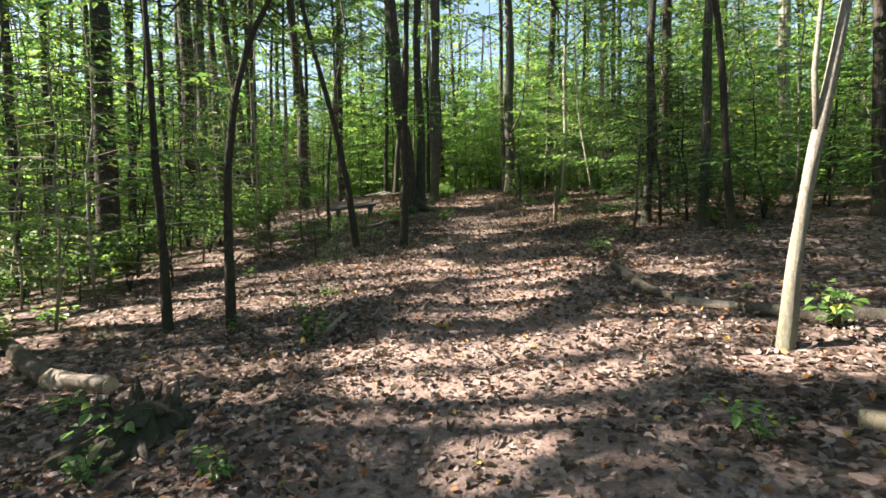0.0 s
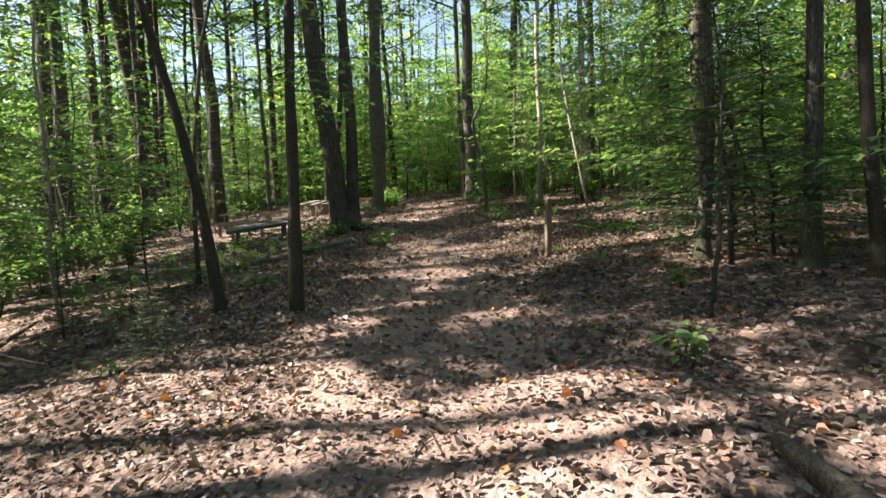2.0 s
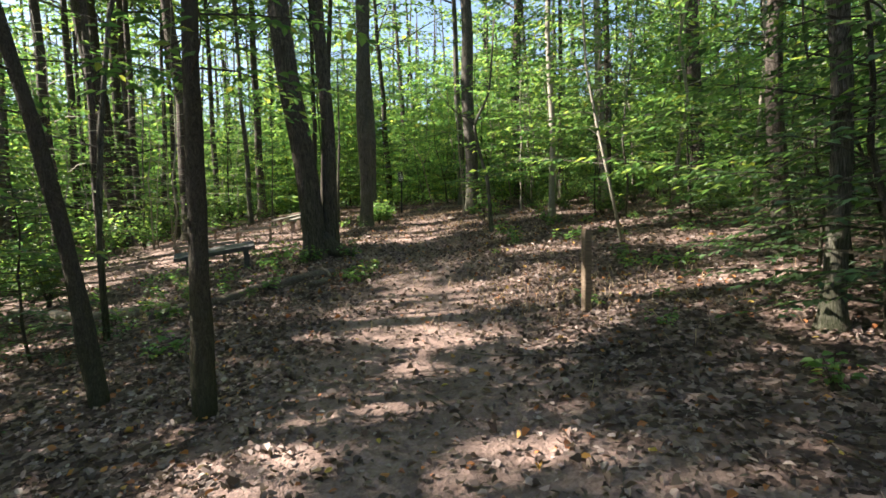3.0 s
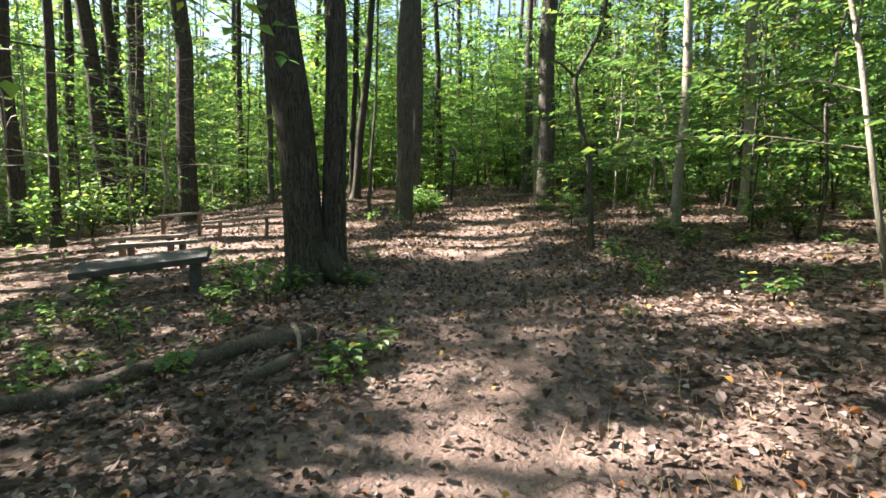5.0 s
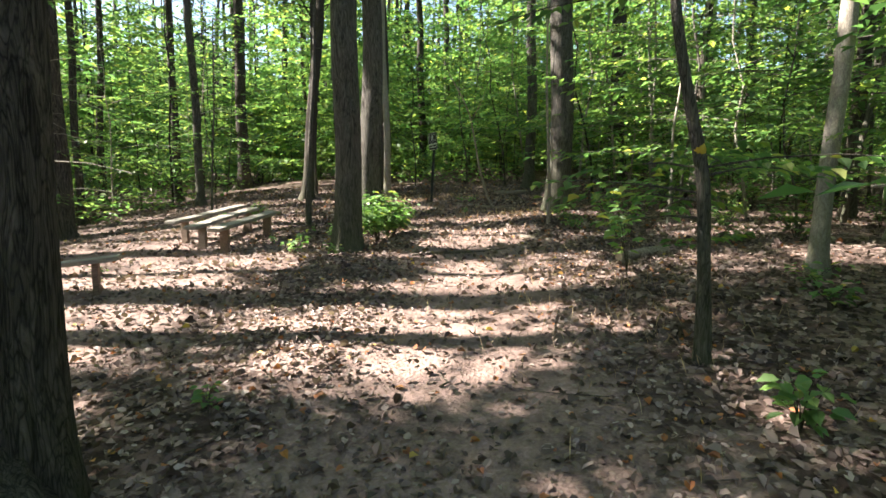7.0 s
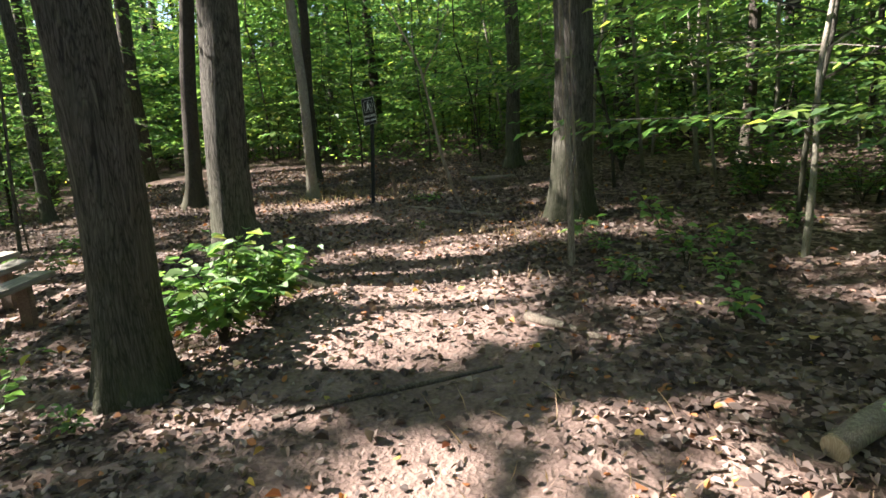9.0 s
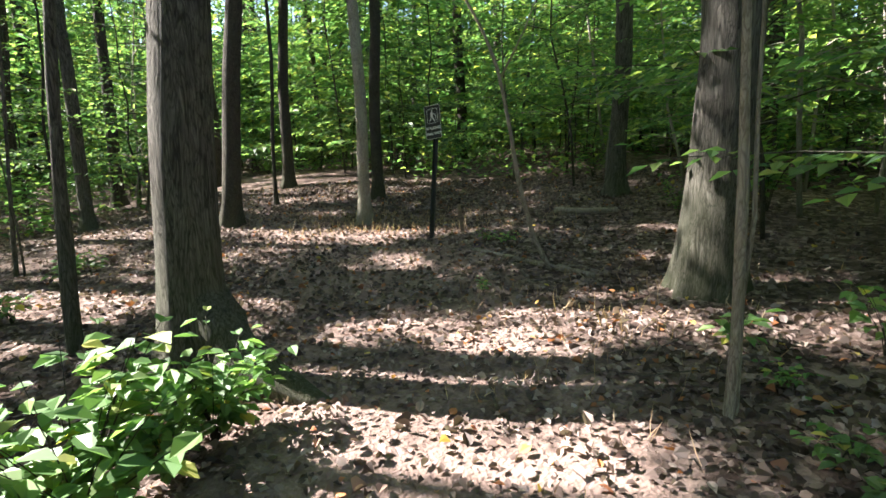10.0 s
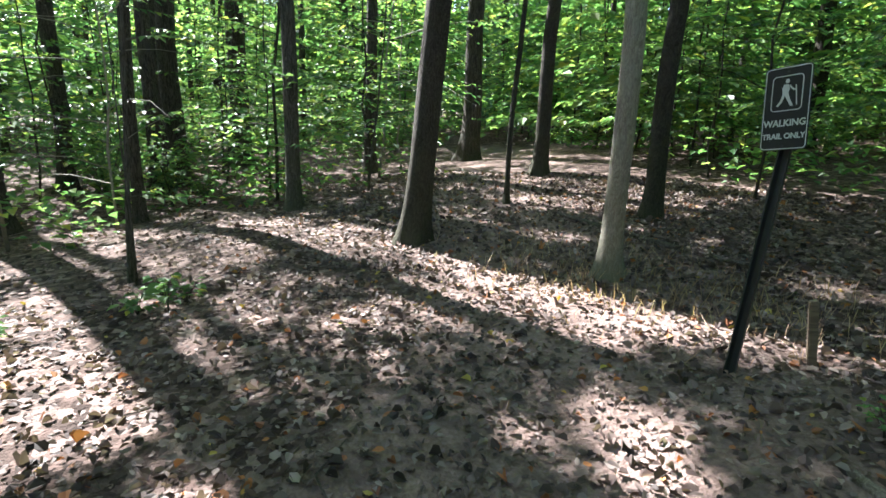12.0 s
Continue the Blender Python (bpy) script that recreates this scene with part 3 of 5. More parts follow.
# ---- ground ----
def stretch(lo, a, b, hi, step, out):
    left = a - np.geomspace(step, a - lo, out)[::-1]
    right = b + np.geomspace(step, hi - b, out)
    return np.concatenate([left, np.arange(a, b + 1e-6, step), right])


gx = stretch(-600, -9, 8, 600, 0.16, 36)
gy = stretch(-500, -2, 33, 700, 0.16, 36)
XX, YY = np.meshgrid(gx, gy)
ZZ = ground_z(XX, YY)
nx, ny = len(gx), len(gy)
ii = np.arange(nx * ny).reshape(ny, nx)
gm = bpy.data.meshes.new("ground")
gm.from_pydata(np.stack([XX, YY, ZZ], -1).reshape(-1, 3).tolist(), [],
               np.stack([ii[:-1, :-1], ii[:-1, 1:], ii[1:, 1:], ii[1:, :-1]], -1).reshape(-1, 4).tolist())
gm.materials.append(FLOOR)
gm.polygons.foreach_set("use_smooth", [True] * len(gm.polygons))
tv = np.exp(-(trail_gap(XX, YY) / 1.05) ** 2).ravel()
tv = np.maximum(tv, 0.75 * np.exp(-(((XX + 3.0) / 2.4) ** 2 + ((YY - 20.5) / 3.6) ** 2)).ravel())
attr = gm.attributes.new("trail", "FLOAT", "POINT")
attr.data.foreach_set("value", tv)
tagged(new("ground", gm), "woodland floor of packed earth and fallen leaves", "ground", kind="structure")

# ---- tall trees along the walk ----
STRAIGHT = "tall straight tree with grey-brown furrowed bark"
tall_tree(-8.06, 13.18, 0.49, (0.0, 0))
tall_tree(-9.52, 21.15, 0.62, (-0.01, 0))
tall_tree(-8.67, 20.0, 0.40, (0.01, 0), bark=BARK_GREY)
tall_tree(-9.2, 23.1, 0.33, (-0.03, 0))
tall_tree(-8.25, 16.47, 0.16, (0, 0), 14)
tall_tree(-9.19, 26.74, 0.47, (-0.12, 0), label="stout leaning tree with dark bark")
tall_tree(-10.4, 30.3, 0.40)
tall_tree(-9.9, 29.6, 0.28)
tall_tree(-2.4, 28.35, 0.24, (0.08, 0.02), bark=BARK_DARK, label="dark leaning tree beside the clearing")
tall_tree(-0.72, 30.5, 0.19, (0.0, -0.02), bark=BARK_DARK)
tall_tree(-0.44, 28.45, 0.165, (-0.02, -0.02), 15, BARK_PALE, "slim pale-barked tree in the sun", flare=1.9)
tall_tree(-6.4, 35.3, 0.42)
tall_tree(-3.3, 32.8, 0.23, (0.02, 0), bark=BARK_DARK)
tall_tree(-2.7, 30.7, 0.07, (0.0, 0), 10, BARK_DARK, "thin dark pole-like young tree")
tall_tree(-5.4, 29.3, 0.20, (-0.02, -0.01), 15, BARK_GREY)
tall_tree(-11.1, 30.6, 0.48, (-0.05, -0.03))
tall_tree(-8.1, 33.7, 0.27)
tall_tree(-12.0, 32.9, 0.5)
tall_tree(-11.7, 28.7, 0.3)
tall_tree(-10.3, 33.1, 0.22, (0.04, 0))
tall_tree(3.3, 30.1, 0.27, (-0.01, 0), bark=BARK_GREY, label="straight tree with pale flaking bark patches")
tall_tree(3.75, 10.2, 0.15, (0.03, 0), 14, BARK_GREY, "slim grey tree rising from dark undergrowth")
tall_tree(4.45, 9.44, 0.17, (0.02, 0), 14, BARK_GREY, "slim grey tree rising from dark undergrowth")
tall_tree(11.0, 17.7, 0.40, (-0.03, 0), 18, BARK_PALE, "stout pale-barked tree among saplings")
tall_tree(4.66, 8.83, 0.12, (-0.1, 0), 12, BARK_DARK, "slim dark leaning tree")
tall_tree(5.1, 12.6, 0.2, (-0.02, 0), 15)
tall_tree(7.2, 9.0, 0.21, (-0.05, 0), 15)
tall_tree(4.31, 19.71, 0.15, (0.013, 0), 14, BARK_PALE, "slim tree with mottled pale and dark bark")
tall_tree(6.14, 21.04, 0.21, (-0.02, 0), 15, BARK_PALE, "tree with mottled pale and dark bark")

# extra trees, mostly out of view, added on the sun's side to shade the walk
for x, y, d in ((-6.6, 2.6, 0.3), (-7.6, 5.9, 0.25), (-9.0, 1.2, 0.35), (-10.6, 4.4, 0.3), (-12.2, 7.3, 0.4), (-13.2, 2.4, 0.3), (-6.9, -0.6, 0.3), (-15.2, 5.4, 0.35),
                (-9.7, 9.9, 0.2), (-12.4, 11.3, 0.3), (-14.3, 9.4, 0.35), (-11.2, 14.4, 0.25), (-16.5, 12.6, 0.3), (-12.6, 17.8, 0.3),
                (-7.4, 21.8, 0.2), (-13.0, 20.6, 0.3), (-14.2, 24.0, 0.35), (-15.6, 28.0, 0.3), (-7.9, 28.3, 0.18), (-11.5, 24.6, 0.28), (-17.5, 20.5, 0.3)):
    tall_tree(x, y, d, label="tall added tree with dark furrowed bark that shades the trail", bark=BARK)

# twin-stemmed oak beside the trail
oak = tall_tree(-0.94, 16.7, 0.405, (-0.1, 0.0), 20, BARK, "huge twin-stemmed tree with dark furrowed bark", hero=True, flare=1.4, name="twin_tree")
me, _ = trunk_mesh(77, 0.26, 19, (-0.01, 0.01), BARK, 1.5, 0.03, 36, 60)
part("second_trunk", me, oak, "slimmer second stem with dark bark", (0.27, 0.14, 0))
tall_tree(-0.32, 21.95, 0.34, (0.01, 0.0), 20, BARK_GREY, "tall grey-barked tree with a bush at its foot", hero=True, flare=1.35)
big = tall_tree(-0.27, 23.8, 0.33, (0.01, 0.0), 20, BARK_GREY, "large tree with mossy grey bark and flared root", hero=True, flare=1.75)
tall_tree(3.07, 25.17, 0.43, (0.0, 0.0), 21, BARK_GREY, "large tree with deeply furrowed grey bark", hero=True, flare=1.4)

def root_limb(tree, pts, radii, bark):
    """A surface root running out from a trunk's foot."""
    p = np.array(pts, float)
    t = np.linspace(0, len(p) - 1, 13)
    q = np.stack([np.interp(t, np.arange(len(p)), p[:, j]) for j in range(3)], 1)
    for _ in range(2):
        q[1:-1] = (q[:-2] + 2 * q[1:-1] + q[2:]) / 4
    loc = tree.matrix_world.translation
    q[:, 2] += ground_z(loc.x + q[:, 0], loc.y + q[:, 1]) - loc.z
    sh = Shape()
    tube(sh, q, np.interp(t, np.arange(len(p)), radii), 12, lambda a, pp, i: 1 + 0.08 * np.sin(3 * a + i) + 0.05 * np.sin(5 * a - 2 * i))
    part("root", sh.mesh("root", bark, True), tree)


root_limb(big, [(0.02, 0, 0.62), (0.15, -0.06, 0.36), (0.36, -0.14, 0.12), (0.9, -0.28, -0.05)], (0.12, 0.16, 0.14, 0.05), BARK_GREY)
root_limb(big, [(0.0, 0, 0.25), (-0.14, -0.14, 0.06), (-0.3, -0.3, -0.05)], (0.12, 0.1, 0.04), BARK_GREY)
root_limb(oak, [(0.1, 0, 0.35), (0.32, -0.08, 0.14), (0.55, -0.2, 0.03), (0.8, -0.28, -0.05)], (0.15, 0.14, 0.09, 0.04), BARK)
root_limb(oak, [(0.0, 0, 0.25), (-0.18, -0.18, 0.08), (-0.35, -0.32, -0.05)], (0.15, 0.12, 0.05), BARK)

# ---- saplings and crooked stems ----
limb_tree(2.3, 3.65, [(0.05, 0, 0.54), (0.13, 0, 1.12), (0.25, 0, 1.73), (0.37, 0, 2.37), (0.5, 0, 3.4), (0.6, 0, 5.0)], (0.048, 0.025), BARK_PALE,
          "leaning pale bare-barked young tree with a broken fork", "pale_sapling", [(3.6, 20, 0.9), (4.2, 150, 1.0), (4.8, 260, 0.9), (3.2, 300, 0.7)],
          forks=([(0.19, 0, 1.45), (0.16, 0, 1.9), (0.2, 0, 2.4), (0.1, 0, 3.0)],))
limb_tree(-2.3, 5.65, [(0, 0, 1.06), (0.01, 0, 1.65), (0.11, 0, 2.4), (0.27, 0, 2.97), (0.48, 0, 3.36), (0.9, 0, 4.2)], (0.045, 0.02), BARK_DARK,
          "slender dark sapling arching over the trail", "sapling", [(3.0, 40, 1.3), (2.6, 200, 0.9), (3.3, 300, 1.1), (3.9, 0, 1.2)])
limb_tree(-3.04, 5.8, [(-0.02, 0, 0.99), (-0.07, 0, 1.84), (-0.09, 0, 2.78), (-0.12, 0, 3.5), (-0.1, 0, 6.0)], (0.045, 0.02), BARK_DARK,
          "slender dark sapling with pale foot", "sapling", [(2.3, 150, 1.1), (2.8, 20, 0.8), (3.4, 240, 1.2), (4.2, 80, 1.2)])
limb_tree(-1.72, 10.74, [(-0.15, 0, 1.08), (-0.35, 0, 2.13), (-0.59, 0, 3.09), (-0.78, 0, 3.8), (-1.2, 0, 5.6), (-1.5, 0, 8)], (0.06, 0.03), BARK_DARK,
          "dark leaning young tree beside the trail", "sapling", [(2.2, 200, 1.3), (2.35, 120, 1.4), (2.5, 250, 1.2), (2.6, 30, 1.2), (3.2, 200, 1.3), (3.7, 310, 1.3), (4.4, 100, 1.5), (5.5, 10, 1.5), (6.3, 180, 1.6)])
limb_tree(-0.78, 10.22, [(0.03, 0, 1.2), (0.05, 0, 2.4), (0.1, 0, 3.6), (0.12, 0, 6), (0.1, 0, 9)], (0.065, 0.03), BARK_DARK,
          "straight dark young tree beside the trail", "sapling", [(2.35, 60, 1.2), (2.3, 300, 1.1), (2.55, 140, 1.2), (2.7, 20, 1.3), (3.0, 330, 1.4), (3.5, 200, 1.2), (4.2, 60, 1.6), (5.2, 250, 1.6), (6.5, 120, 1.6)])
sap = limb_tree(2.55, 18.1, [(-0.03, 0, 0.58), (-0.07, 0, 1.17), (-0.22, 0, 1.74), (-0.32, 0, 2.28), (-0.06, 0, 2.75), (0.05, 0, 3.0), (0.2, 0, 4.5)], (0.042, 0.018), BARK_GREY,
                "crooked young tree with a yellow blaze and wide leaf sprays", "blazed_sapling",
                [(1.05, 175, 0.95), (1.15, 20, 1.0), (1.1, 80, 1.1), (1.25, 60, 1.1), (1.2, 330, 1.0), (1.0, 130, 1.0), (2.2, 170, 1.1), (2.4, 10, 1.2), (2.6, 90, 1.3), (2.9, 260, 1.0),
                 (3.1, 160, 1.4), (3.3, 40, 1.3), (3.7, 100, 1.2), (0.75, 60, 0.8),
                 (1.2, 112, 0.9), (1.0, 75, 1.1), (1.15, 62, 1.3), (1.32, 70, 1.2), (0.9, 120, 0.7)], GREEN, 0.09,
                forks=([(-0.32, 0, 2.3), (-0.48, 0, 2.45), (-0.64, 0, 2.53), (-0.82, 0, 2.7), (-1.1, 0, 3.1)],))
sh = Shape()
tube(sh, [(-0.093, -0.008, 1.26), (-0.105, -0.008, 1.31), (-0.115, -0.008, 1.36)], [0.024, 0.036, 0.022], 10)
part("blaze", sh.mesh("blaze", BLAZE, True), sap, "yellow painted trail blaze")
limb_tree(2.02, 26.0, [(-0.23, -0.05, 0.28), (-0.37, -0.08, 0.75), (-0.47, -0.11, 1.3), (-0.57, -0.13, 1.78), (-0.72, -0.17, 2.13), (-1.0, -0.2, 2.6)], (0.022, 0.010), DEADWOOD,
          "dead bent sapling with splayed pale roots", "dead_sapling",
          forks=([(0, 0, 0.02), (0.2, -0.12, 0.05), (0.38, -0.2, 0.0)], [(0, 0, 0.03), (0.12, -0.25, 0.04), (0.2, -0.45, -0.01)], [(-0.55, -0.13, 1.7), (-0.35, -0.1, 2.1), (-0.2, -0.1, 2.5)]))
limb_tree(2.56, 23.33, [(-0.01, 0, 0.57), (-0.04, 0, 1.23), (-0.09, 0, 2.06), (-0.1, 0, 3.5)], (0.026, 0.013), DEADWOOD, "split grey dead sapling standing by the trail", "dead_sapling",
          forks=([(0.0, 0, 0.5), (0.03, 0.01, 0.9), (0.01, 0.02, 1.4), (-0.01, 0, 2.0), (0.02, 0, 2.8)],))
limb_tree(4.25, 22.95, [(0.03, 0, 0.7), (0.0, 0, 1.35), (0.09, 0, 2.0), (0.06, 0, 2.7), (0.12, 0, 4.2)], (0.022, 0.010), BARK_PALE, "thin pale crooked sapling with bare side twigs", "sapling",
          [(1.5, 150, 0.5), (2.6, 30, 0.8), (3.2, 190, 0.9)], DARK,
          forks=([(0.02, 0, 0.85), (-0.16, -0.04, 1.02), (-0.2, -0.06, 1.16), (-0.36, -0.1, 1.1)], [(0.03, 0, 1.5), (0.2, -0.03, 1.62), (0.34, -0.05, 1.55)]))
limb_tree(-3.9, 26.3, [(0.03, 0.02, 0.6), (0.05, 0.05, 1.2), (0.12, 0.08, 2.3), (0.15, 0.1, 4)], (0.022, 0.012), BARK_GREY, "thin twin-stemmed sapling in the clearing", "sapling",
          [(0.75, 100, 0.35), (2.0, 30, 0.8), (2.6, 200, 0.9), (3.2, 300, 1.0)], FRESH,
          forks=([(0.12, 0, 0), (0.08, 0.02, 0.6), (0.0, 0.03, 1.2), (-0.1, 0.05, 2.2)],))
limb_tree(-1.35, 24.1, [(0.03, 0, 0.8), (0.07, 0, 1.6), (0.15, 0, 2.5), (0.2, 0, 5)], (0.045, 0.02), BARK_GREY, "slim grey sapling beside a large tree", "sapling",
          [(2.9, 60, 1.0), (3.3, 190, 1.1), (3.8, 310, 1.1)])

# ---- benches, sign, post ----
def box(sh, size, centre=(0, 0, 0), chamfer=0.008, wave=0.0, seed=0, turn=None):
    """A bevelled board with slightly uneven faces."""
    bm = bmesh.new()
    bmesh.ops.create_cube(bm, size=1.0)
    bmesh.ops.scale(bm, vec=size, verts=bm.verts)
    if wave:
        long_edges = [e for e in bm.edges if abs((e.verts[0].co - e.verts[1].co).x) > 0.5 * size[0]]
        bmesh.ops.subdivide_edges(bm, edges=long_edges, cuts=9)
    bmesh.ops.bevel(bm, geom=[e for e in bm.edges if len(e.link_faces) == 2 and e.calc_face_angle(0) > 1.0], offset=chamfer, segments=2, affect="EDGES")
    r = random.Random(seed)
    for v in bm.verts:
        if wave:
            v.co.y += wave * math.sin(v.co.x * 5 + seed) + r.uniform(-1, 1) * wave * 0.3
            v.co.z += wave * 0.5 * math.sin(v.co.x * 3 + 2 * seed)
        if turn:
            v.co = turn @ v.co
        v.co += Vector(centre)
    bm.verts.index_update()
    sh.v.append(np.array([v.co[:] for v in bm.verts]))
    sh.f.extend([[v.index + sh.n for v in f.verts] for f in bm.faces])
    sh.n += len(bm.verts)
    bm.free()


def bench(a, b, height, width, thick, mat, label, leg=(0.055, 0.12), inset=0.26, tilt=0.0, seed=1):
    """A plank seat from a to b on two post legs."""
    ax, ay = a
    bx, by = b
    length = math.hypot(bx - ax, by - ay)
    mx, my = (ax + bx) / 2, (ay + by) / 2
    yaw = math.atan2(by - ay, bx - ax)
    za, zb = gz(ax, ay), gz(bx, by)
    root = thing("bench", Matrix.Translation((mx, my, (za + zb) / 2)) @ Matrix.Rotation(yaw, 4, "Z"), label, "bench", "benches of the clearing")
    slope = math.atan2(zb - za, length)
    sh = Shape()
    box(sh, (length, width, thick), (0, 0, height - thick / 2), 0.01, 0.006, seed, None)
    seat = part("seat", sh.mesh("seat", mat), root)
    seat.matrix_basis = Matrix.Rotation(-slope, 4, "Y") @ Matrix.Translation((0, 0, height)) @ Matrix.Rotation(radians(tilt), 4, "X") @ Matrix.Translation((0, 0, -height))
    for s in (-1, 1):
        px = s * (length / 2 - inset)
        wx, wy = mx + px * math.cos(yaw), my + px * math.sin(yaw)
        foot = gz(wx, wy) - (za + zb) / 2
        top = height - thick + px * math.tan(slope)
        sh = Shape()
        h = top - foot + 0.1
        box(sh, (leg[0], leg[1], h), (px, 0, top - h / 2 + 0.004), 0.008, 0, seed + s)
        part("leg", sh.mesh("leg", LEGWOOD if mat is not BENCHSHADE else mat), root)
    return root


bench((-3.35, 16.45), (-2.05, 16.85), 0.40, 0.46, 0.07, BENCHSHADE, "wide weathered plank bench with shade put into its dark wood", (0.09, 0.3), 0.2, 10, 3)
bench((-4.5, 18.75), (-3.25, 18.75), 0.38, 0.24, 0.05, BENCHWOOD, "low weathered plank bench on short posts", seed=4)
bench((-4.0, 18.1), (-2.8, 18.2), 0.38, 0.24, 0.05, BENCHWOOD, "low weathered plank bench on short posts", seed=5)
bench((-3.0, 22.75), (-2.5, 24.3), 0.37, 0.2, 0.045, BENCHWOOD, "weathered plank bench on brown post legs", seed=6)
bench((-2.52, 22.3), (-2.2, 24.0), 0.37, 0.2, 0.045, BENCHWOOD, "weathered plank bench on brown post legs", seed=7)
bench((-2.0, 21.8), (-1.75, 23.55), 0.37, 0.2, 0.045, BENCHWOOD, "weathered plank bench on brown post legs", seed=8)
bench((-3.55, 19.95), (-2.35, 20.4), 0.37, 0.22, 0.045, BENCHWOOD, "weathered plank bench on brown post legs", seed=9)
bench((-4.95, 21.1), (-4.15, 21.35), 0.46, 0.3, 0.05, BENCHWOOD, "small table-like bench at the front of the clearing", inset=0.1, seed=10)

# walking-trail sign
sx, sy = 0.65, 27.22
sign = thing("trail_sign", pose(sx, sy, gz(sx, sy), 0, 0, -26), "black trail sign with white hiker emblem on a steel post", "sign")
sh = Shape()
prof = [(-0.03, 0.0), (-0.022, 0.0), (-0.016, 0.022), (0.016, 0.022), (0.022, 0.0), (0.03, 0.0), (0.021, 0.03), (-0.021, 0.03)]
k = len(prof)
sh.add([(x, y + 0.015, z) for z in (-0.3, 1.56) for x, y in prof], [[i, (i + 1) % k, k + (i + 1) % k, k + i] for i in range(k)])
post_ob = part("post", sh.mesh("post", STEEL), sign, "dark steel channel post")
post_ob.rotation_euler = (radians(-4), radians(1), 0)


def rounded(w, h, r, y, depth, n=6):
    pts = []
    for cx, cz, a0 in ((w / 2 - r, h / 2 - r, 0), (-w / 2 + r, h / 2 - r, 90), (-w / 2 + r, -h / 2 + r, 180), (w / 2 - r, -h / 2 + r, 270)):
        for i in range(n + 1):
            a = radians(a0 + 90 * i / n)
            pts.append((cx + r * math.cos(a), cz + r * math.sin(a)))
    return pts


def slab(outline, y0, y1, mat, name, parent, label="", hole=None):
    """A flat plate of that outline between two depths; hole: an inner outline of as many points."""
    n = len(outline)
    sh = Shape()
    if hole is None:
        sh.add([(x, y0, z) for x, z in outline] + [(x, y1, z) for x, z in outline], [[i, (i + 1) % n, n + (i + 1) % n, n + i] for i in range(n)])
        sh.f.append(list(range(n)))
        sh.f.append(list(range(2 * n - 1, n - 1, -1)))
    else:
        sh.add([(x, y, z) for y in (y0, y1) for o in (outline, hole) for x, z in o],
               [q for i in range(n) for j in [(i + 1) % n] for q in ([i, j, n + j, n + i], [2 * n + i, 2 * n + j, j, i], [n + i, n + j, 3 * n + j, 3 * n + i], [3 * n + i, 3 * n + j, 2 * n + j, 2 * n + i])])
    return part(name, sh.mesh(name, mat), parent, label)


plate = slab(rounded(0.222, 0.39, 0.02, 0, 0), 0.0, 0.003, SIGN_BLACK, "plate", sign, "black plate with a white border")
plate.matrix_basis = pose(0.0, 0.08, 1.37, -4, -8, 0)
slab(rounded(0.214, 0.383, 0.018, 0, 0), -0.002, -0.0005, SIGN_WHITE, "border", plate, "white border line", rounded(0.206, 0.375, 0.014, 0, 0))
emb = lambda pts: [(x * 0.0008, z * 0.0008 + 0.07) for x, z in pts]
slab([(x, z + 0.07) for x, z in rounded(0.146, 0.165, 0.02, 0, 0)], -0.002, -0.0005, SIGN_WHITE, "emblem_frame", plate, "white rounded square", [(x, z + 0.07) for x, z in rounded(0.138, 0.157, 0.016, 0, 0)])
for nm, pts in (("emblem", [(-22, 52), (6, 50), (14, 22), (8, 2), (20, -36), (40, -74), (26, -78), (4, -42), (-12, -14), (-26, -52), (-48, -76), (-58, -70), (-36, -40), (-26, -4), (-30, 30)]),
                ("emblem", [(-12, 78), (-2, 84), (8, 78), (10, 68), (4, 58), (-6, 57), (-14, 66)]),
                ("emblem", [(10, 38), (34, 14), (50, 12), (52, 20), (38, 22), (14, 48)]),
                ("emblem", [(46, 42), (52, 42), (64, -74), (58, -74)])):
    slab(emb(pts), -0.002, -0.0005, SIGN_WHITE, nm, plate, "white walking emblem shape")


def lettering(text, z, size):
    cu = bpy.data.curves.new("lettering", "FONT")
    cu.body, cu.size, cu.align_x, cu.extrude, cu.offset = text, size, "CENTER", 0.0006, 0.0012
    cu.materials.append(SIGN_WHITE)
    ob = new("lettering", cu)
    ob.parent = plate
    ob.matrix_basis = pose(0, -0.0015, z, 90, 0, 0)
    ob["label"] = "white capital letters"


lettering("WALKING", -0.083, 0.043)
lettering("TRAIL ONLY", -0.142, 0.036)
for z in (0.17, -0.178):
    sh = Shape()
    tube(sh, [(0, -0.004, z), (0, 0.012, z)], [0.006, 0.005], 8)
    part("bolt", sh.mesh("bolt", STEEL), plate, "small steel bolt")

# marker stake and short stub
for x, y, h, w, lean, lab in ((2.29, 11.36, 0.76, 0.07, 2, "square wooden marker stake beside the trail"), (1.0, 27.6, 0.36, 0.045, -8, "short broken wooden stake in the leaves")):
    root = thing("wooden_stake", pose(x, y, gz(x, y), 0, lean, 15), lab, "post")
    sh = Shape()
    box(sh, (w, w, h + 0.15), (0, 0, (h - 0.15) / 2), 0.006, 0, 3)
    part("shaft", sh.mesh("shaft", STAKEWOOD), root)


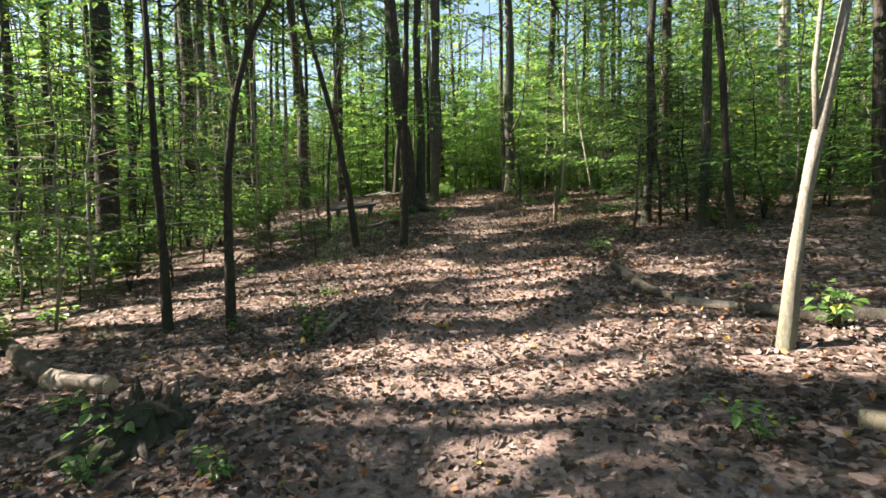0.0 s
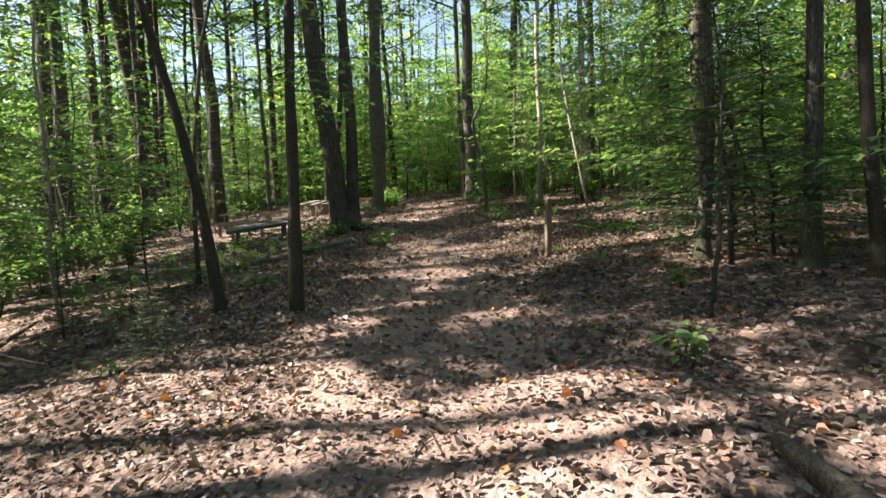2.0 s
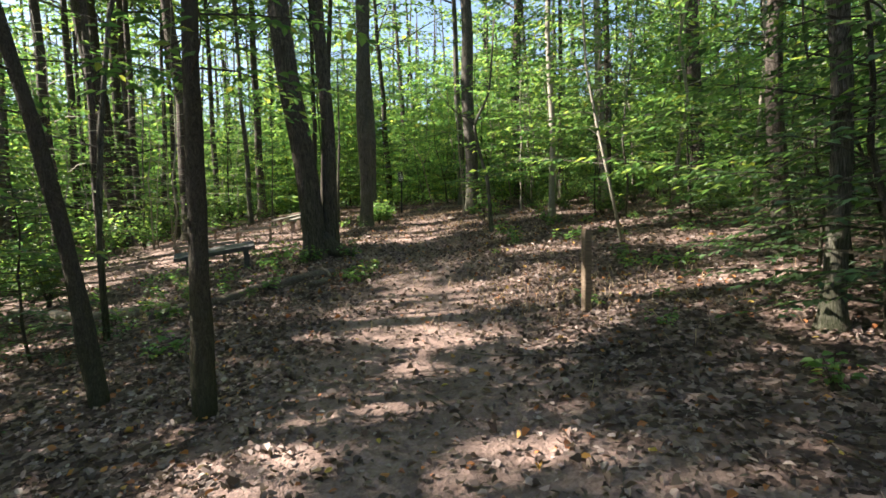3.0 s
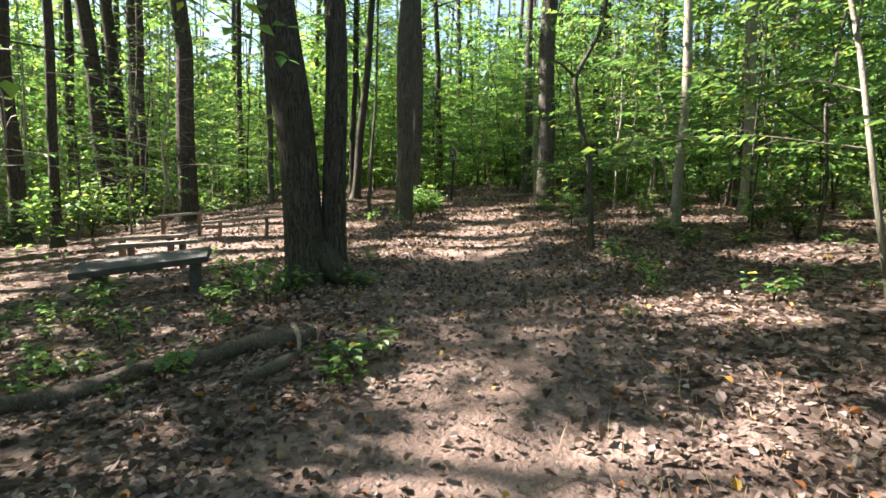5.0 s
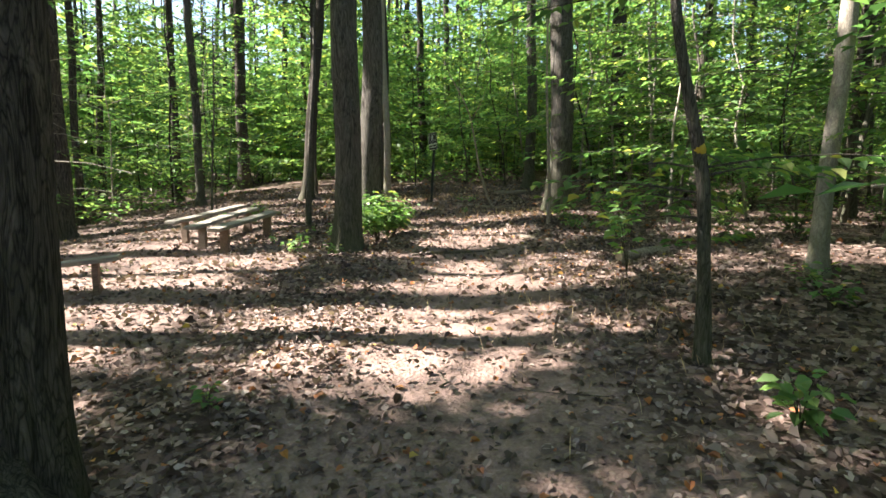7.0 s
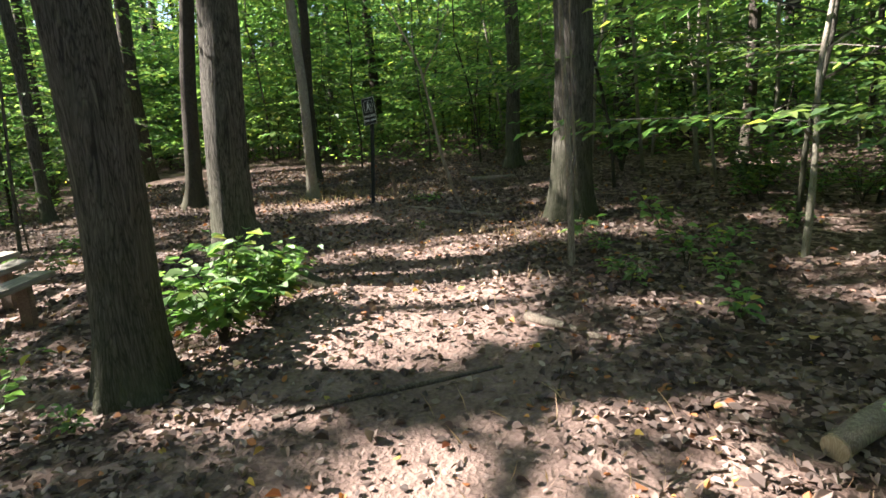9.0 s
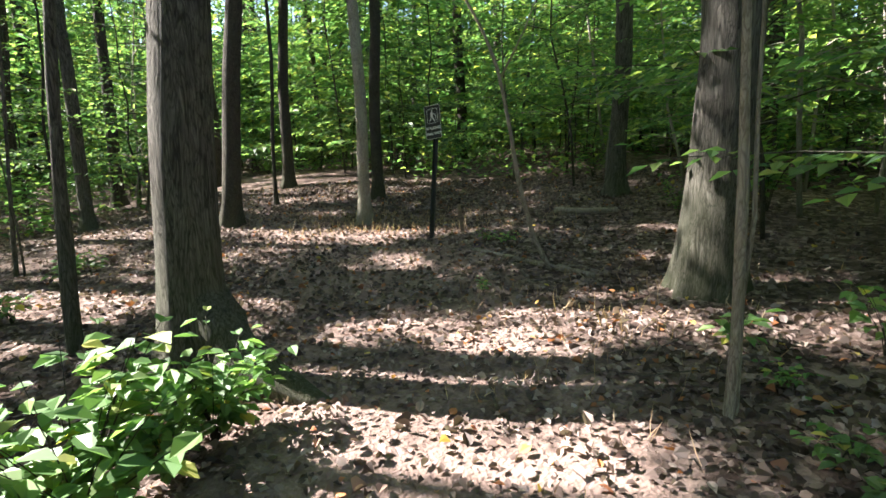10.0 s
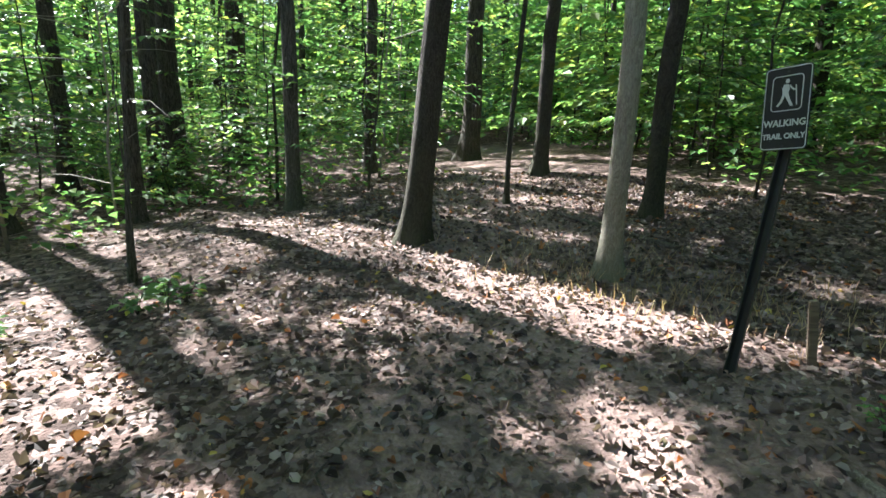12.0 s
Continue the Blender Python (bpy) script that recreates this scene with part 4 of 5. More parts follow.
# ---- logs and fallen branches ----
def log(pts, r0, r1, mat, label, name="log", cut=True, lift=0.6, seg=12):
    """A fallen limb along ground points."""
    SEED[0] += 1
    rng = np.random.default_rng(SEED[0])
    cx, cy = pts[0]
    root = thing(name, pose(cx, cy, gz(cx, cy)), label, "log" if name == "log" else "branch")
    p = np.array(pts, float)
    t = np.linspace(0, len(p) - 1, (len(p) - 1) * 6 + 1)
    q = np.stack([np.interp(t, np.arange(len(p)), p[:, j]) for j in range(2)], 1)
    for _ in range(2):
        q[1:-1] = (q[:-2] + 2 * q[1:-1] + q[2:]) / 4
    rr = np.linspace(r0, r1, len(t))
    z = ground_z(q[:, 0], q[:, 1]) + rr * lift
    z = np.convolve(np.pad(z, 2, mode="edge"), np.ones(5) / 5, mode="valid")
    q3 = np.stack([q[:, 0] - cx, q[:, 1] - cy, z - gz(cx, cy)], 1)
    ph = rng.uniform(0, 6, 3)
    sh = Shape()
    tube(sh, q3, rr, seg, lambda a, pp, i: 1 + 0.11 * np.sin(2 * a + ph[0] + 0.6 * i) + 0.09 * np.sin(3 * a + ph[1] - 0.7 * i) + 0.05 * np.sin(7 * a + ph[2] + 2 * i))
    part("stem", sh.mesh("stem", mat, True), root)
    if cut:
        for e, o, r in ((q3[0], q3[1], r0), (q3[-1], q3[-2], r1)):
            d = (e - o) / (np.linalg.norm(e - o) + 1e-9)
            sh = Shape()
            tube(sh, [e - d * 0.01, e + d * 0.012], [r * 0.93, r * 0.9], seg)
            part("cut_end", sh.mesh("cut_end", PALEWOOD), root, "pale sawn end")
    return root


log([(-2.6, 13.5), (-2.2, 13.98), (-1.85, 14.05), (-1.5, 14.42), (-1.15, 14.45), (-0.86, 14.68), (-0.42, 14.88)], 0.06, 0.072, LOGBARK, "long mossy grey log lying beside the trail")
log([(-0.66, 14.0), (-0.45, 14.45)], 0.05, 0.04, LOGBARK, "short grey piece of fallen limb", cut=False)
log([(-0.62, 14.95), (-0.5, 14.7), (-0.42, 14.42)], 0.022, 0.014, DEADWOOD, "pale dead stick leaning over a log", "branch", False, 5)
log([(2.12, 4.98), (2.5, 4.66)], 0.05, 0.045, DEADWOOD, "pale barkless log lying at the trail edge")
log([(2.52, 4.52), (2.95, 3.98)], 0.062, 0.06, LOGBARK, "short sawn log with dark bark")
log([(3.1, 4.15), (3.7, 3.75)], 0.055, 0.045, DEADWOOD, "pale log among the leaves")
log([(2.0, 6.45), (2.0, 5.5), (2.2, 5.1)], 0.06, 0.045, LOGBARK, "grey fallen limb half sunk in leaves", cut=False)
log([(1.97, 2.5), (2.3, 2.3)], 0.055, 0.05, PALEWOOD, "short yellowish sawn log")
log([(-4.7, 5.7), (-3.9, 4.9), (-3.3, 4.34)], 0.075, 0.085, LOGBARK, "fallen log with a pale end among plants")
log([(-3.25, 4.3), (-2.6, 4.0)], 0.09, 0.07, DEADWOOD, "pale weathered log lying among leaves")
log([(-1.16, 4.85), (-1.08, 5.6)], 0.035, 0.025, DEADWOOD, "pale short stick on the leaves", "branch", False)
log([(-3.7, 8.85), (-4.0, 10.2), (-4.3, 11.6)], 0.035, 0.02, LOGBARK, "dark fallen branch on the slope", "branch", False)
log([(-5.1, 14.9), (-4.3, 14.4), (-3.4, 13.95), (-2.86, 13.95)], 0.085, 0.06, DEADWOOD, "pale fallen log lying near the benches")
log([(-4.6, 14.1), (-3.7, 13.7)], 0.06, 0.05, LOGBARK, "grey broken log on the slope", cut=False)
log([(-2.85, 17.75), (-2.0, 17.95)], 0.03, 0.02, DEADWOOD, "pale fallen branch behind a bench", "branch", False)
log([(2.87, 20.8), (3.5, 21.1)], 0.06, 0.05, DEADWOOD, "pale broken limb lying in leaves")
log([(0.55, 21.5), (1.2, 21.75), (1.75, 21.85)], 0.016, 0.01, LOGBARK, "thin dark stick lying across the trail", "branch", False)
log([(2.0, 22.4), (2.35, 21.9)], 0.035, 0.02, DEADWOOD, "pale stick on the leaves", "branch", False)
log([(2.3, 25.7), (1.2, 26.6)], 0.03, 0.02, DEADWOOD, "pale fallen branch near the dead sapling", "branch", False)
log([(-1.7, 30.2), (-0.2, 29.4), (0.6, 29.2)], 0.03, 0.02, LOGBARK, "long thin fallen branch in the clearing", "branch", False)
log([(2.2, 28.6), (3.0, 28.4)], 0.05, 0.04, DEADWOOD, "pale log in the shade", cut=False)

# root mound at the start of the walk
rng = np.random.default_rng(9)
root = thing("stump", pose(-1.98, 3.3, gz(-1.98, 3.3)), "dark rotten stump with torn upright splinters", "stump")
sh = Shape()
zz = np.array([-0.1, 0.0, 0.04, 0.08, 0.12, 0.15, 0.18, 0.20])
tube(sh, [(0.02 * math.sin(9 * z), 0, z) for z in zz], [0.40, 0.34, 0.28, 0.25, 0.20, 0.17, 0.11, 0.04], 40,
     lambda a, p, i: 1 + 0.2 * np.sin(3 * a + 1) + 0.13 * np.sin(7 * a + 0.6 * i) + rng.uniform(-0.22, 0.22, len(a)))
part("mound", sh.mesh("mound", BARK_DARK), root)
for k in range(26):
    a, q = rng.uniform(0, 6.283), rng.uniform(0.03, 0.24)
    ox, oy, h, r = math.cos(a) * q, math.sin(a) * q, rng.uniform(0.12, 0.36) * (1.15 - q * 1.6), rng.uniform(0.012, 0.034)
    sh = Shape()
    tube(sh, [(ox, oy, 0.0), (ox * 1.15 + rng.normal(0, 0.01), oy * 1.1, h * 0.6), (ox * 1.4 + rng.normal(0, 0.03), oy * 1.3, h)], [r * 1.3, r, r * 0.25], 6)
    part("splinter", sh.mesh("splinter", (LOGBARK, BARK_DARK)[k % 2]), root)
for k in range(7):
    a, ln = rng.uniform(0, 6.283), rng.uniform(0.35, 0.6)
    pts = np.array([(math.cos(a + 0.15 * t) * ln * t, math.sin(a + 0.15 * t) * ln * t, 0.0) for t in (0.3, 0.55, 0.8, 1.0)])
    pts[:, 2] = ground_z(pts[:, 0] - 1.98, pts[:, 1] + 3.3) - gz(-1.98, 3.3) + (0.06, 0.03, 0.015, -0.02)
    sh = Shape()
    tube(sh, pts, [0.04, 0.032, 0.024, 0.012], 7)
    part("root", sh.mesh("root", LOGBARK), root)


# ---- low plants ----
def seedling(seed, stems, height, size, mat, label, name="seedling", spread=0.25, count=9):
    rng = np.random.default_rng(seed)
    root = thing(name, Matrix.Identity(4), label, "plant", "low plants of the forest floor")
    wood, leaf = Shape(), Shape()
    for s in range(stems):
        a = rng.uniform(0, 6.28)
        tip = np.array([math.cos(a) * spread * rng.uniform(0.3, 1), math.sin(a) * spread * rng.uniform(0.3, 1), height * rng.uniform(0.6, 1.1)])
        t = np.linspace(0, 1, 5)
        p = np.stack([tip[0] * t ** 1.5, tip[1] * t ** 1.5, tip[2] * t], 1)
        p[0, 2] = -0.05
        tube(wood, p, np.linspace(0.006, 0.002, 5), 3)
        m = int(count * rng.uniform(0.8, 1.3))
        q = rng.uniform(0.3, 1, m)
        P = np.stack([np.interp(q, t, p[:, j]) for j in range(3)], 1)
        b = rng.uniform(0, 6.28, m)
        D = np.stack([np.cos(b), np.sin(b), rng.uniform(-0.3, 0.35, m)], 1)
        P = P + D * (size * rng.uniform(0.1, 0.9, m))[:, None]
        U = np.stack([rng.uniform(-0.4, 0.4, m), rng.uniform(-0.4, 0.4, m), np.ones(m)], 1)
        L = size * rng.uniform(0.65, 1.25, m)
        leaves(leaf, P, D, U, L, L * rng.uniform(0.55, 0.8, m), 0.1, True)
    part("stalk", wood.mesh("stalk", BARK_DARK), root)
    part("foliage", leaf.mesh("foliage", mat), root)
    return root


SMALL = [seedling(20 + i, 3 + i % 3, 0.22 + 0.05 * i, 0.10, FRESH, "small green seedling among dead leaves") for i in range(4)]
VIBURNUM = [seedling(30 + i, 6, 0.5, 0.125, FRESH, "knee-high green shrub with broad leaves", "shrub", 0.5, 8) for i in range(3)]
TALLER = [seedling(40 + i, 12, 0.85, 0.09, GREEN, "waist-high leafy green shrub", "shrub", 0.6, 22) for i in range(3)]
BROADLEAF = seedling(47, 5, 1.0, 0.14, FRESH, "young sapling with large drooping green leaves", "seedling", 0.34, 11)
BUSH = seedling(50, 22, 0.78, 0.135, FRESH, "loose yellow-green bush at the foot of a tree", "bush", 0.66, 15)
HOLLY = [young_tree(60 + i, 2.4 + 0.5 * i, 1.15, 52, 0.075, 0.04, "evergreen_shrub", DARK, BARK_DARK, 0.03, False, 1.1, "dark evergreen shrub with small leaves") for i in range(3)]
plant_rng = random.Random(5)


def put(proto, x, y, s=1.0, first=set()):
    """Sets a plant at a place: the pattern itself first, copies after."""
    m = pose(x, y, gz(x, y), plant_rng.uniform(-4, 4), plant_rng.uniform(-4, 4), plant_rng.uniform(0, 360)) @ Matrix.Diagonal((s, s, s * plant_rng.uniform(0.9, 1.15), 1))
    if proto.name in first:
        return copy_thing(proto, m)
    first.add(proto.name)
    proto.matrix_world = m
    return proto


put(BROADLEAF, 2.7, 20.02, 0.85)
put(BUSH, 0.0, 22.5, 0.82)
put(BUSH, -0.38, 22.2, 0.55)
put(BUSH, 0.19, 23.1, 0.75)
put(BUSH, 0.12, 22.85, 0.55)
for x, y, s in ((-3.0, 16.2, 0.9), (-1.16, 16.0, 1.1), (-0.9, 16.15, 0.9), (0.0, 14.2, 0.85), (-0.2, 14.3, 0.7), (0.15, 14.45, 0.6), (2.5, 15.65, 0.6), (3.3, 15.15, 1.0), (-2.1, 15.1, 0.8),
                (-1.6, 16.1, 1.0), (2.6, 15.9, 0.7), (3.77, 17.8, 0.9), (-1.7, 16.6, 1.1), (-0.2, 16.5, 0.5), (-0.93, 21.7, 0.8), (-0.4, 21.5, 0.6), (-1.5, 22.6, 0.5), (2.84, 23.0, 0.8)):
    put(VIBURNUM[plant_rng.randrange(3)], x, y, s * 0.8)
for x, y, s in ((2.8, 22.7, 0.8), (3.4, 23.1, 0.9), (3.9, 23.4, 1.0), (3.2, 22.0, 1.0), (2.9, 23.5, 0.7), (3.5, 22.7, 1.0), (3.55, 23.9, 1.0), (1.35, 25.3, 0.5), (1.55, 26.8, 0.7), (1.3, 26.95, 0.6),
                (3.4, 12.95, 0.8), (2.64, 10.6, 0.6), (0.0, 13.9, 0.8), (-2.2, 14.1, 0.9), (-2.7, 3.65, 0.8), (-3.7, 5.65, 0.7), (1.4, 2.4, 0.6), (-1.2, 2.55, 0.6), (-4.9, 6.6, 1.3), (-4.2, 4.4, 1.2),
                (2.1, 15.0, 0.5), (2.7, 16.5, 0.7), (4.0, 19.3, 0.8), (-2.35, 17.8, 0.7), (2.9, 5.2, 0.4), (-5.6, 9.0, 1.2)):
    put(VIBURNUM[plant_rng.randrange(3)], x, y, s * 0.75)
for i in range(34):
    put(VIBURNUM[plant_rng.randrange(3)], plant_rng.uniform(-4.6, -1.2), plant_rng.uniform(12.4, 17.2), plant_rng.uniform(0.3, 0.75))
for i in range(46):
    put(TALLER[plant_rng.randrange(3)], plant_rng.uniform(-11, -4.8), plant_rng.uniform(8.5, 17), plant_rng.uniform(0.6, 1.2))
for i in range(26):
    put(TALLER[plant_rng.randrange(3)], plant_rng.uniform(-12, -7.2), plant_rng.uniform(17, 30), plant_rng.uniform(0.7, 1.3))
for i in range(30):
    put(TALLER[plant_rng.randrange(3)], plant_rng.uniform(4.6, 9.5), plant_rng.uniform(15, 30), plant_rng.uniform(0.6, 1.2))
for i in range(60):
    y = plant_rng.uniform(1, 27)
    x = float(np.interp(y, [p[1] for p in TRAIL[:10]], [p[0] for p in TRAIL[:10]])) + plant_rng.choice((-1, 1)) * plant_rng.uniform(1.3, 4.5)
    put(SMALL[plant_rng.randrange(4)], x, y, plant_rng.uniform(0.5, 1.0))
for x, y in ((4.4, 9.9), (3.9, 9.9), (4.8, 11.2), (6.9, 12.6), (7.6, 10.8), (6.0, 13.4), (7.5, 8.0), (8.3, 12.0), (6.8, 14.6), (5.6, 15.6)):
    put(HOLLY[plant_rng.randrange(3)], x, y, plant_rng.uniform(0.75, 1.1))

for x, y, s in ((-4.7, 9.4, 0.6), (-3.15, 12.2, 0.72), (-3.35, 10.5, 0.42), (-2.4, 10.1, 0.3), (-8.3, 12.2, 0.62), (-9.0, 12.5, 0.6), (-1.85, 9.2, 0.25), (-5.6, 8.3, 0.5)):
    put(HOLLY[plant_rng.randrange(3)], x, y, s)
young_tree(68, 2.2, 0.95, 17, 0.08, 0.32, "evergreen_shrub", DARK, BARK_GREY, 0.028, False, 1.0, "dark evergreen shrub on a bare thin stem", pose(3.0, 8.7, gz(3.0, 8.7)))

# ---- the wood around ----
ROUTE = [(r[1], r[2]) for r in ROWS]


def open_ground(x, y, margin=0.0):
    """Whether a place belongs to the open floor of the walk."""
    if float(trail_gap(x, y)) < 2.6 + margin and y < 27:
        return True
    if float(trail_gap(x, y)) < 1.2 + margin:
        return True
    if abs(x - 0.4) < 3.6 + margin and -6 < y < 12:
        return True
    if ((x + 3.3) / 3.6) ** 2 + ((y - 19.5) / 6.0) ** 2 < 1 or ((x + 1.2) / (4.4 + margin)) ** 2 + ((y - 27.5) / 4.6) ** 2 < 1:
        return True
    return x > 2 and (x - 5.0) ** 2 / 9 + (y - 5.0) ** 2 / 20 < 1


taken = [(o.matrix_world.translation.x, o.matrix_world.translation.y) for o in bpy.data.objects if o.parent is None and o.get("category") == "tree"]
wood_rng = random.Random(11)

# tall trees: five patterns, copied
TALL = []
for i in range(5):
    SEED[0] += 1
    root = thing("tree", Matrix.Identity(4), "tall slim forest tree with dark bark and high crown", "tree", "tall trees of the wood")
    me, _ = trunk_mesh(SEED[0], 0.30, 20, (wood_rng.uniform(-0.03, 0.03), wood_rng.uniform(-0.03, 0.03)), (BARK, BARK_DARK, BARK_GREY)[i % 3], 1.5, 0.02, 10, 16, wood_rng.uniform(-0.12, 0.12))
    part("trunk", me, root)
    part("branchwork", CROWNS[i][0], root)
    part("crown", CROWNS[i][1], root)
    TALL.append(root)
count = 0
while count < 135:
    x, y = wood_rng.uniform(-36, 30), wood_rng.uniform(-12, 58)
    if open_ground(x, y, 0.8) or any((x - a) ** 2 + (y - b) ** 2 < 4.5 for a, b in taken) or min((x - a) ** 2 + (y - b) ** 2 for a, b in ROUTE) < 30:
        continue
    taken.append((x, y))
    k, g = wood_rng.uniform(0.85, 1.2), wood_rng.choice((0.4, 0.5, 0.6, 0.75, 1.0, 1.3))
    proto = TALL[count % 5]
    m = pose(x, y, gz(x, y), wood_rng.uniform(-2, 2), wood_rng.uniform(-2, 2), wood_rng.uniform(0, 360)) @ Matrix.Diagonal((k, k, k, 1))
    ob = proto if count < 5 else copy_thing(proto, m)
    if count < 5:
        proto.matrix_world = m
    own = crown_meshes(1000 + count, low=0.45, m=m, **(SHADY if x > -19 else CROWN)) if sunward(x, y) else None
    for c in ob.children:
        if c.name.startswith("trunk"):
            c.scale = (g / k, g / k, 1)
        elif own:
            c.data = own[0] if c.name.startswith("branchwork") else own[1]
    count += 1

# young trees: patterns for near and far, copied; those on the sun's side of the walk each of its own shape, cut for the
# sun patches
YOUNG = [young_tree(200 + i, 4.2 + 0.7 * i, 2.2 + 0.1 * (i % 4), 17 + i, 0.122, 0.14, bark=(BARK_DARK, BARK_GREY, BARK_PALE)[i % 3], girth=0.018 + 0.003 * i) for i in range(6)]
put(YOUNG[5], 3.9, 27.2, 0.9)


def plant_young(n, lo, hi, near, far):
    done = 0
    while done < n:
        x, y = wood_rng.uniform(lo[0], hi[0]), wood_rng.uniform(lo[1], hi[1])
        gap_to = min((x - a) ** 2 + (y - b) ** 2 for a, b in ROUTE) ** 0.5
        if open_ground(x, y, 0.4) or any((x - a) ** 2 + (y - b) ** 2 < 0.7 for a, b in taken) or not near < gap_to < far:
            continue
        taken.append((x, y))
        i, k = wood_rng.randrange(6), wood_rng.uniform(0.7, 1.3)
        if -12 < x < 1.5:
            m = pose(x, y, gz(x, y), 0, 0, wood_rng.uniform(0, 360)) @ Matrix.Diagonal((k, k, k, 1))
            young_tree(2000 + done, 4.2 + 0.7 * i, 2.3, 17 + i, 0.122, 0.14, bark=(BARK_DARK, BARK_GREY, BARK_PALE)[done % 3], girth=0.018 + 0.003 * i, m=m)
        else:
            put(YOUNG[i], x, y, k)
        done += 1


plant_young(112, (-12, 2), (13, 38), 3.2, 10)
plant_young(105, (-16, 2), (17, 42), 9, 15)

# deeper in, the understorey runs together
rng = np.random.default_rng(45)
BACK = []
for i in range(6):
    wood, leaf = Shape(), []
    h = 4.5 + 0.8 * i
    tube(wood, stem_path(rng, h, 0.12, 6), np.linspace(0.024, 0.006, 6), 4)
    for j in range(28):
        f = 0.06 + 0.92 * (j + rng.uniform(0, 0.9)) / 28
        spray(rng, Shape(), leaf, (0, 0, f * h), j * 2.4 + rng.uniform(-0.5, 0.5), 2.3 * (1.1 - 0.6 * f) * rng.uniform(0.6, 1.15), 0.235, rng.uniform(0.1, 0.4), rng.uniform(0.1, 0.45), 1.0, False, 0.01, 3)
    g = grown(leaf)
    BACK.append([(np.concatenate(q.v), q.f) for q in (wood, g)])
stems, leaf = Shape(), Shape()
count = 0
while count < 340:
    x, y = (wood_rng.uniform(-36, 34), wood_rng.uniform(-6, 60)) if count > 60 else (wood_rng.uniform(-12, 11), wood_rng.uniform(33, 56))
    if open_ground(x, y, 1.0) or min((x - a) ** 2 + (y - b) ** 2 for a, b in ROUTE) < 105:
        continue
    off = min((x - a) ** 2 + (y - b) ** 2 for a, b in ROUTE) ** 0.5
    k, t = wood_rng.uniform(0.7, 1.15) * min(1.7, 0.75 + 0.03 * off), wood_rng.uniform(0, 6.283)
    c, n = math.cos(t) * k, math.sin(t) * k
    turn = np.array([[c, n, 0], [-n, c, 0], [0, 0, k]])
    (v, f), (w, _) = BACK[count % 6]
    stems.add(v @ turn + (x, y, gz(x, y)), np.zeros((0, 4), int))
    stems.f.extend([[q + stems.n - len(v) for q in face] for face in f])
    w = (w @ turn + (x, y, gz(x, y))).reshape(-1, 4, 3)
    # thicket leaves that block the sun patches are dropped
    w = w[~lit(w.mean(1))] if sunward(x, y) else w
    leaf.add(w.reshape(-1, 3), np.arange(len(w) * 4).reshape(-1, 4))
    count += 1
for i in range(420):
    x, y = wood_rng.uniform(-24, 22), wood_rng.uniform(4, 48)
    if open_ground(x, y, 0.6) or min((x - a) ** 2 + (y - b) ** 2 for a, b in ROUTE) < 60:
        continue
    m, w, h = 120, rng.uniform(0.5, 1.0), rng.uniform(0.5, 1.5)
    b = rng.uniform(0, 6.283, m)
    P = np.stack([x + rng.normal(0, w * 0.6, m), y + rng.normal(0, w * 0.6, m), gz(x, y) + h * rng.uniform(0.05, 1.0, m)], 1)
    D = np.stack([np.cos(b), np.sin(b), rng.uniform(-0.5, 0.3, m)], 1)
    U = np.stack([rng.uniform(-0.5, 0.5, m), rng.uniform(-0.5, 0.5, m), np.ones(m)], 1)
    L = rng.uniform(0.1, 0.2, m)
    leaves(leaf, P, D, U, L, L * 0.6)
deep = tagged(new("deep_understorey"), "green understorey of young trees deeper in the wood", "woods", kind="stuff")
part("thicket_wood", stems.mesh("thicket_wood", BARK_DARK), deep)
part("thicket_foliage", leaf.mesh("thicket_foliage", GREEN), deep)
count = 0
while count < 120:
    x, y = wood_rng.uniform(-20, 18), wood_rng.uniform(2, 44)
    if open_ground(x, y, 0.4) or min((x - a) ** 2 + (y - b) ** 2 for a, b in ROUTE) < 14:
        continue
    put(TALLER[wood_rng.randrange(3)] if x < 1 or wood_rng.random() < 0.75 else HOLLY[wood_rng.randrange(3)], x, y, wood_rng.uniform(0.6, 1.2))
    count += 1

# far woods all round
rng = np.random.default_rng(70)
trunks, leaf = Shape(), Shape()
for i in range(420):
    a, r = rng.uniform(0, 6.283), rng.uniform(36, 75)
    x, y = math.cos(a) * r, 16 + math.sin(a) * r
    z, w = gz(x, y), rng.uniform(0.09, 0.26)
    tube(trunks, [(x, y, z - 0.3), (x + rng.normal(0, 0.2), y + rng.normal(0, 0.2), z + 8), (x + rng.normal(0, 0.5), y + rng.normal(0, 0.5), z + 20)], [w, w * 0.8, w * 0.3], 5)
for i in range(3900):
    a, r = rng.uniform(0, 6.283), rng.uniform(32, 72)
    x, y = math.cos(a) * r, 16 + math.sin(a) * r
    h = gz(x, y) + rng.uniform(0.1, 1.0) * rng.choice((5, 9, 12, 16, 20))
    m = 24
    P = np.stack([x + rng.normal(0, 1.0, m), y + rng.normal(0, 1.0, m), h + rng.normal(0, 0.28, m)], 1)
    b = rng.uniform(0, 6.283, m)
    D = np.stack([np.cos(b), np.sin(b), rng.uniform(-0.5, 0.2, m)], 1)
    U = np.stack([rng.uniform(-0.5, 0.5, m), rng.uniform(-0.5, 0.5, m), np.ones(m)], 1)
    L = rng.uniform(0.35, 0.7, m)
    leaves(leaf, P, D, U, L, L * 0.7)
far = tagged(new("far_woods"), "distant green woods with many thin trunks", "woods", kind="stuff")
part("far_trunks", trunks.mesh("far_trunks", BARK_DARK, True), far)
part("far_foliage", leaf.mesh("far_foliage", CANOPY), far)

